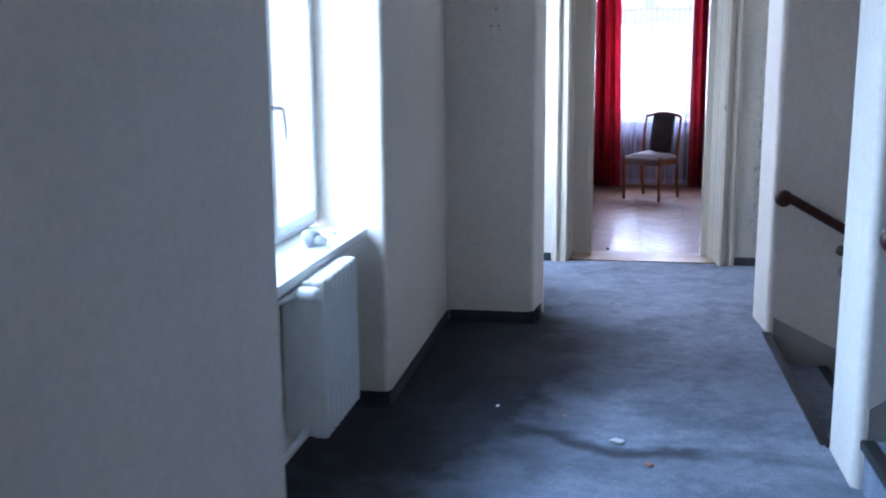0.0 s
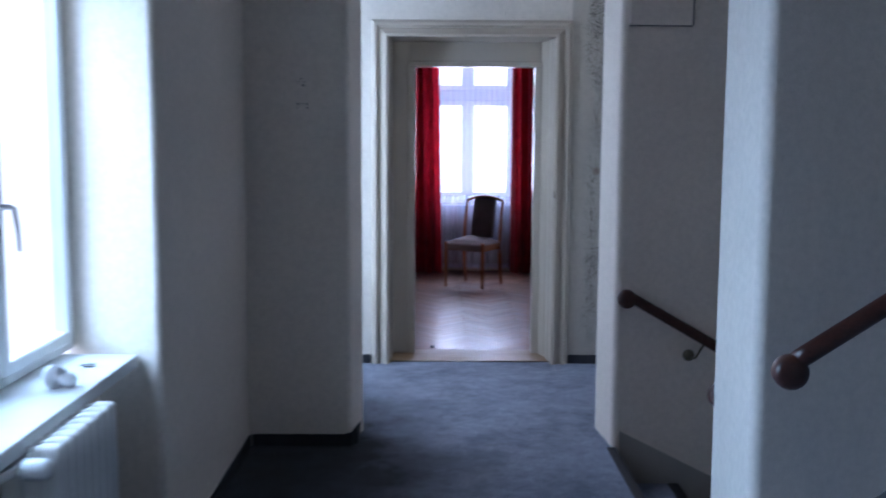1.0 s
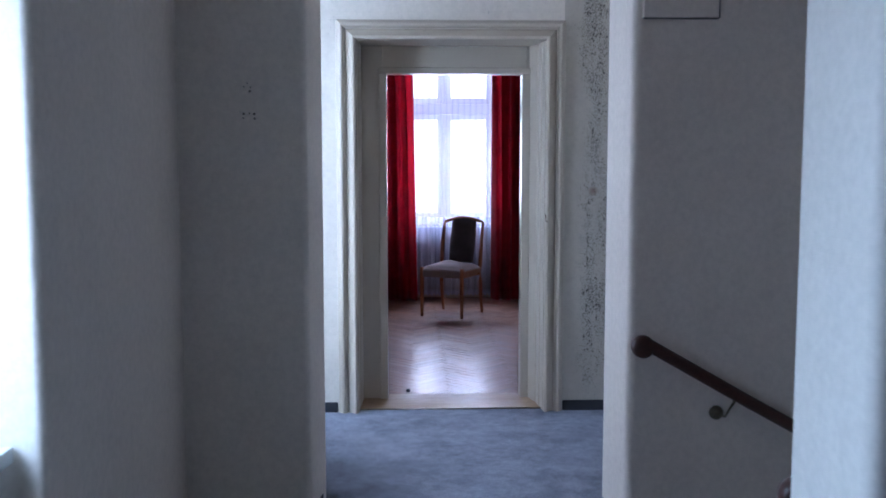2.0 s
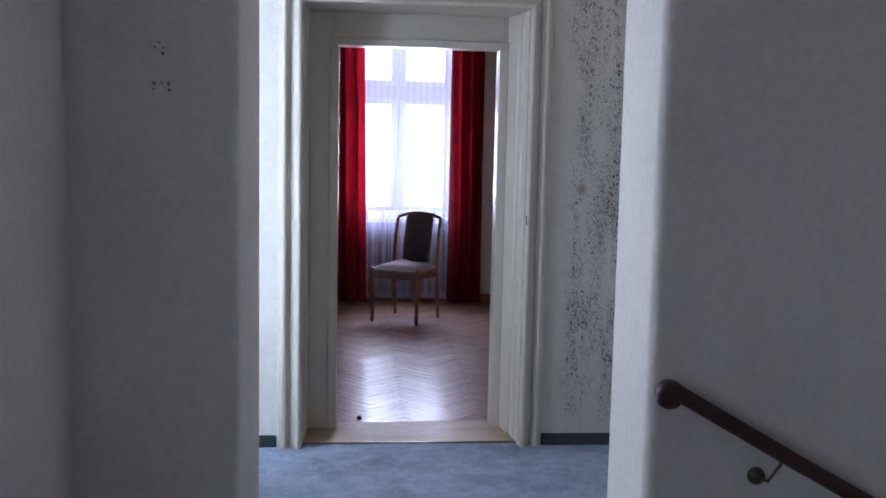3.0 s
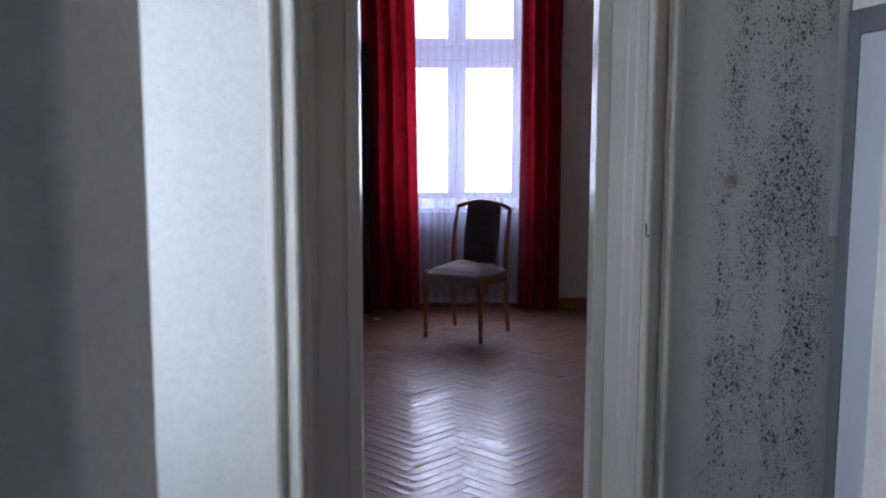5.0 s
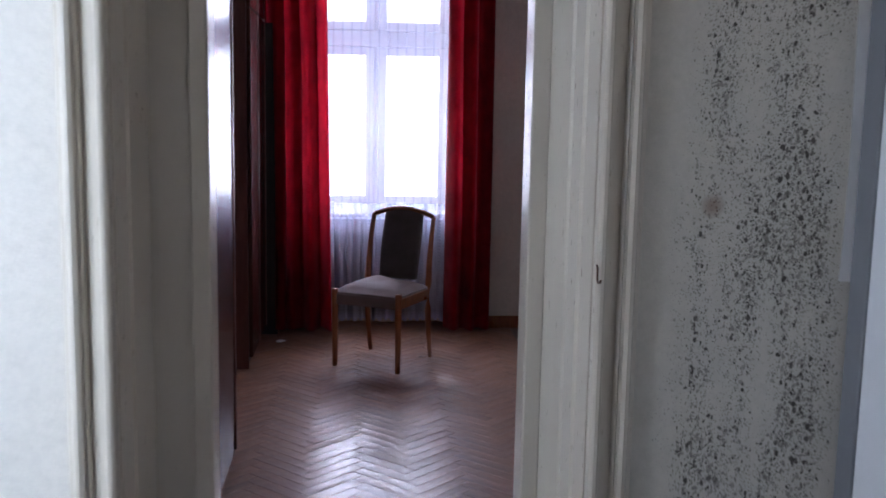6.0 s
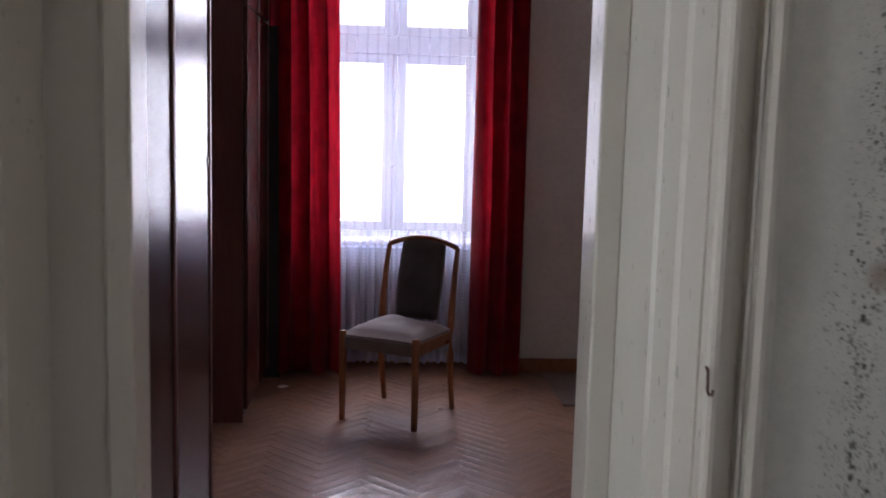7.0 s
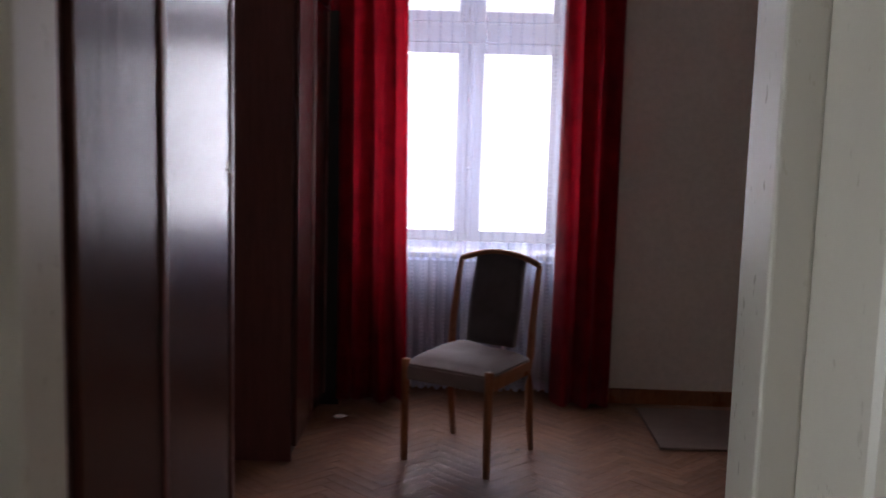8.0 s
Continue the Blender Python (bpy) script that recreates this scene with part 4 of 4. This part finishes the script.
def chair_leg(x, y, top, splay, bow=0.0):
    pts = []
    for k in range(9):
        f = k / 8
        pts.append((x + splay * (1 - f) * 0.0, y + bow * max(0, f - 0.45) ** 1.5, top * f))
    r = [0.0155 + 0.0045 * math.sin(min(1.0, k / 8 * 1.2) * 1.57) for k in range(9)]
    return tube(pts, r, 12)


for sx in (-1, 1):
    part("front_leg", chair_leg(sx * HW, FD, 0.452, 0), CHAIRWOOD, ch)
    pts = [(sx * HW, BD + 0.045, 0.0), (sx * HW, BD + 0.015, 0.15), (sx * HW, BD, 0.30), (sx * HW, BD + 0.002, 0.45), (sx * HW * 0.995, BD + 0.014, 0.58), (sx * HW * 0.99, BD + 0.036, 0.70), (sx * HW * 0.985, BD + 0.062, 0.80), (sx * HW * 0.98, BD + 0.074, 0.842)]
    part("back_leg", tube(pts, [0.014, 0.017, 0.0195, 0.020, 0.018, 0.0155, 0.014, 0.0135], 12), CHAIRWOOD, ch)
part("top_rail", tube([(x * HW * 0.98, BD + 0.074 + 0.012 * (1 - x * x), 0.842 + 0.043 * (1 - x * x)) for x in (-1, -0.93, -0.75, -0.5, -0.25, 0, 0.25, 0.5, 0.75, 0.93, 1)], 0.0145, 12), CHAIRWOOD, ch)
for y, n in ((FD, "front_rail"), (BD, "back_rail")):
    part(n, boxes((-HW + 0.012, HW - 0.012, y - 0.011, y + 0.011, 0.365, 0.425), bevel=0.004), CHAIRWOOD if n == "back_rail" else UPHOL, ch)
for sx in (-1, 1):
    part("side_rail", boxes((sx * HW - 0.011, sx * HW + 0.011, FD + 0.012, BD - 0.012, 0.365, 0.425), bevel=0.004), CHAIRWOOD, ch)
bm = bmesh.new()
bmesh.ops.create_cube(bm, size=1.0)
bmesh.ops.subdivide_edges(bm, edges=bm.edges[:], cuts=13, use_grid_fill=True)
for v in bm.verts:
    u, w = v.co.x * 2, v.co.y * 2
    dome = max(0.0, (1 - u ** 4) * (1 - w ** 4))
    rub = 0.02 * math.exp(-((u + 0.35) ** 2 + (w - 0.55) ** 2) * 9)
    hi = v.co.z > 0
    edge = max(abs(u), abs(w))
    v.co.x, v.co.y = u * (HW + 0.008) * (1 - 0.03 * (edge > 0.93) * hi), (FD + BD) / 2 - 0.008 + w * ((BD - FD) / 2 - 0.004)
    v.co.z = (0.436 + 0.044 * dome ** 0.6 + rub + 0.003 * noise.noise(Vector((u, w, 0)) * 3)) if v.co.z > 0.3 else 0.385 + 0.05 * max(0, v.co.z + 0.5)
for f in bm.faces:
    f.smooth = True
part("seat_cushion", bm, UPHOL, ch, "mauve-grey padded fabric seat")
bm = bmesh.new()
bmesh.ops.create_cube(bm, size=1.0)
bmesh.ops.subdivide_edges(bm, edges=bm.edges[:], cuts=9, use_grid_fill=True)
for v in bm.verts:
    u, h, s = v.co.x * 2, v.co.z + 0.5, v.co.y
    z = 0.470 + h * 0.395
    back = BD + 0.004 + 0.088 * max(0, (z - 0.45) / 0.42) ** 1.25
    half = 0.124 + 0.006 * math.sin(h * 3.0)
    v.co = Vector((u * half, back + s * 0.030 + (0.012 if s < 0 else -0.004) * -(1 - u ** 4) * (1 - (2 * h - 1) ** 6), z + (0.020 * (1 - u * u) if h > 0.95 else 0)))
for f in bm.faces:
    f.smooth = True
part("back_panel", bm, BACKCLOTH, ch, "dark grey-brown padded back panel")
for piece in ch.children:
    piece.data.transform(Matrix.Diagonal((1, 1, 1.042, 1)))


# ---- wardrobes ----
def wardrobe(name, label, x0, x1, y0, y1, doors, top, upper=None, ajar=0.0):
    """Stands with its doors towards +x."""
    w = thing(name, label, "wardrobe", (x0, y0, 0.0), 0.0, "wardrobes along the wall")
    dx, dy = x1 - x0, y1 - y0
    for ya in (0.0, dy - 0.02):
        part("side_panel", boxes((0, dx - 0.024, ya, ya + 0.02, 0, top), bevel=0.002, seg=1), WARDSIDE, w)
    part("top_panel", boxes((0, dx - 0.024, 0.02, dy - 0.02, top - 0.02, top)), WARDSIDE, w)
    part("back_panel", boxes((0, 0.012, 0.02, dy - 0.02, 0.07, top - 0.02)), WARDSIDE, w)
    part("bottom_panel", boxes((0.012, dx - 0.05, 0.02, dy - 0.02, 0.07, 0.09)), WARDSIDE, w)
    part("plinth", boxes((0.04, dx - 0.04, 0.022, dy - 0.022, 0, 0.068)), BLACK, w)
    for a, b in zip(doors, doors[1:]):
        zs = [(0.072, top - 0.006)] if upper is None else [(0.072, upper - 0.006), (upper + 0.006, top - 0.006)]
        for z0, z1 in zs:
            leaf = boxes((dx - 0.022, dx, a - y0 + 0.003, b - y0 - 0.003, z0, z1), bevel=0.004, seg=2)
            strip = boxes((dx - 0.020, dx + 0.006, b - y0 - 0.030, b - y0 - 0.004, z0 + 0.004, z1 - 0.004), bevel=0.004, seg=2)
            if a == doors[0] and ajar:
                for m in (leaf, strip):
                    bmesh.ops.rotate(m, cent=(dx - 0.022, a - y0, 0), matrix=Matrix.Rotation(radians(-ajar), 3, "Z"), verts=m.verts)
            d = part("door", leaf, WARDROBE, w)
            part("edge_strip", strip, WARDSIDE, d)
    return w


wd = wardrobe("wardrobe", "glossy dark brown veneered wardrobe, one door slightly ajar", -0.86, -0.22, 7.41, 8.48, (7.41, 7.83, 8.48), 2.75, ajar=2.4)
part("lock", boxes((0.640, 0.644, 1.015, 1.023, 1.385, 1.415)), METAL, wd, "small keyhole plate")
wardrobe("wardrobe", "dark red-brown wardrobe with top cupboards in the room's corner", -0.93, -0.306, 10.05, 10.93, (10.05, 10.49, 10.93), 2.62, 2.09)
bp = thing("black_board", "tall black lacquered board standing beside the wardrobe", "board", (-0.31, 10.965, 0.0))
part("panel", boxes((-0.03, 0.079, -0.012, 0.010, 0.0, 2.08), bevel=0.003), BLACK, bp)
part("edge", boxes((0.080, 0.087, -0.010, 0.008, 0.0, 1.50)), CHAIRWOOD, bp, "brown wooden edge")
part("metal_edge", boxes((-0.032, -0.024, -0.018, -0.013, 1.0, 2.06)), STEEL, bp, "thin bright metal strip")

ds = thing("door_stop", "small worn black rubber door stop on the parquet", "door stop", (0.036, 7.114, 0.0))
part("body", lathe([(0.011, 0.0), (0.0125, 0.003), (0.012, 0.013), (0.009, 0.018), (0.003, 0.019)], 16), RUBBER, ds)

# mat and litter on the parquet
mt = part("floor_mat", boxes((1.385, 1.95, 10.38, 11.04, 0.004, 0.016), bevel=0.005), MAT)
tagged(mt, "flat grey-brown mat on the parquet by the wall", "mat")
for q, s, col, lab in (((-0.19, 10.72, 0.006), 0.022, PAPER, "white paper scrap beside the wardrobe"), ((0.70, 10.30, 0.006), 0.008, BLACK, "small dark crumb under the chair")):
    t = thing("litter", lab, "litter", q, 30, "crumbs on the parquet")
    bm = bmesh.new()
    bmesh.ops.create_icosphere(bm, subdivisions=2, radius=s)
    for v in bm.verts:
        v.co.z = max(0.0, v.co.z * 0.3 + 0.2 * s + 0.3 * s * noise.noise(v.co * 60))
        v.co.x *= 1.7
    part("crumb", bm, col, t)

# ---- herringbone parquet ----
floor_room = setting("floor_room", boxes((-1.0, 2.7, 7.045, 11.40, -0.20, -0.010)), GAP, "worn brown herringbone oak parquet with a dull shine", "floor")
PL, PW, N = 0.3125, 0.0625, 5


def plank_verts(cup):
    """A block with a slightly cupped top and eased edges, as vertices and faces."""
    hx, hy, e = PL / 2 - 0.0002, PW / 2 - 0.0001, 0.0012
    ys = [(-hy, -0.0012), (-hy + e, 0.0), (-hy * 0.45, -cup * 0.75), (0, -cup), (hy * 0.45, -cup * 0.75), (hy - e, 0.0), (hy, -0.0012)]
    vs, fs = [], []
    for x in (-hx, -hx + e, hx - e, hx):
        end = 0.0012 if abs(abs(x) - hx) < 1e-6 else 0.0
        vs += [(x, y, z - end) for y, z in ys]
    k = len(ys)
    for a in range(3):
        for b in range(k - 1):
            fs.append((a * k + b, (a + 1) * k + b, (a + 1) * k + b + 1, a * k + b + 1))
    return vs, fs


plank_meshes = []
for cup in (0.0005, 0.0010, 0.0016):
    vs, fs = plank_verts(cup)
    me = bpy.data.meshes.new("plank")
    me.from_pydata(vs, [], fs)
    me.materials.append(PARQUET)
    uv = me.uv_layers.new()
    for lp in me.loops:
        uv.data[lp.index].uv = vs[lp.vertex_index][:2]
    plank_meshes.append((me, vs, fs))
rnd = random.Random(11)
spots = []
for a in range(-75, 76):
    for m in range(-12, 13):
        spots.append((a + 2 * N * m + N / 2, a + 0.5, 45))
        spots.append((a + 0.5, a - 2 * N + 1 - 2 * N * m + N / 2, 135))
c45 = math.cos(math.pi / 4)
rest_v, rest_f, rest_uv, singles = [], [], [], 0
for u, v, ang in spots:
    x, y = (u - v) * c45 * PW + 0.108, (u + v) * c45 * PW + 9.0
    if not (-0.98 < x < 2.68 and 6.80 < y < 11.40):
        continue
    k = rnd.randrange(3)
    m = pose(x, y, -0.0006 - 0.0006 * rnd.random(), rnd.gauss(0, 0.7), rnd.gauss(0, 0.18), ang)
    me, vs, fs = plank_meshes[k]
    if -0.32 < x < 1.12 and 6.95 < y < 9.5 and singles < 300:
        ob = new("plank", me)
        ob.matrix_world = m
        ob.parent = floor_room
        singles += 1
    else:
        base = len(rest_v)
        rest_v += [tuple(m @ Vector(q)) for q in vs]
        rest_f += [tuple(i + base for i in f) for f in fs]
        cut = rnd.uniform(0, 50)
        rest_uv += [(q[0] + cut, q[1] + cut) for q in vs]
me = bpy.data.meshes.new("outer_planks")
me.from_pydata(rest_v, [], rest_f)
me.materials.append(PARQUET)
uv = me.uv_layers.new()
for lp in me.loops:
    uv.data[lp.index].uv = rest_uv[lp.vertex_index]
outer = new("outer_planks", me)
outer.parent = floor_room
tagged(outer, kind="stuff")
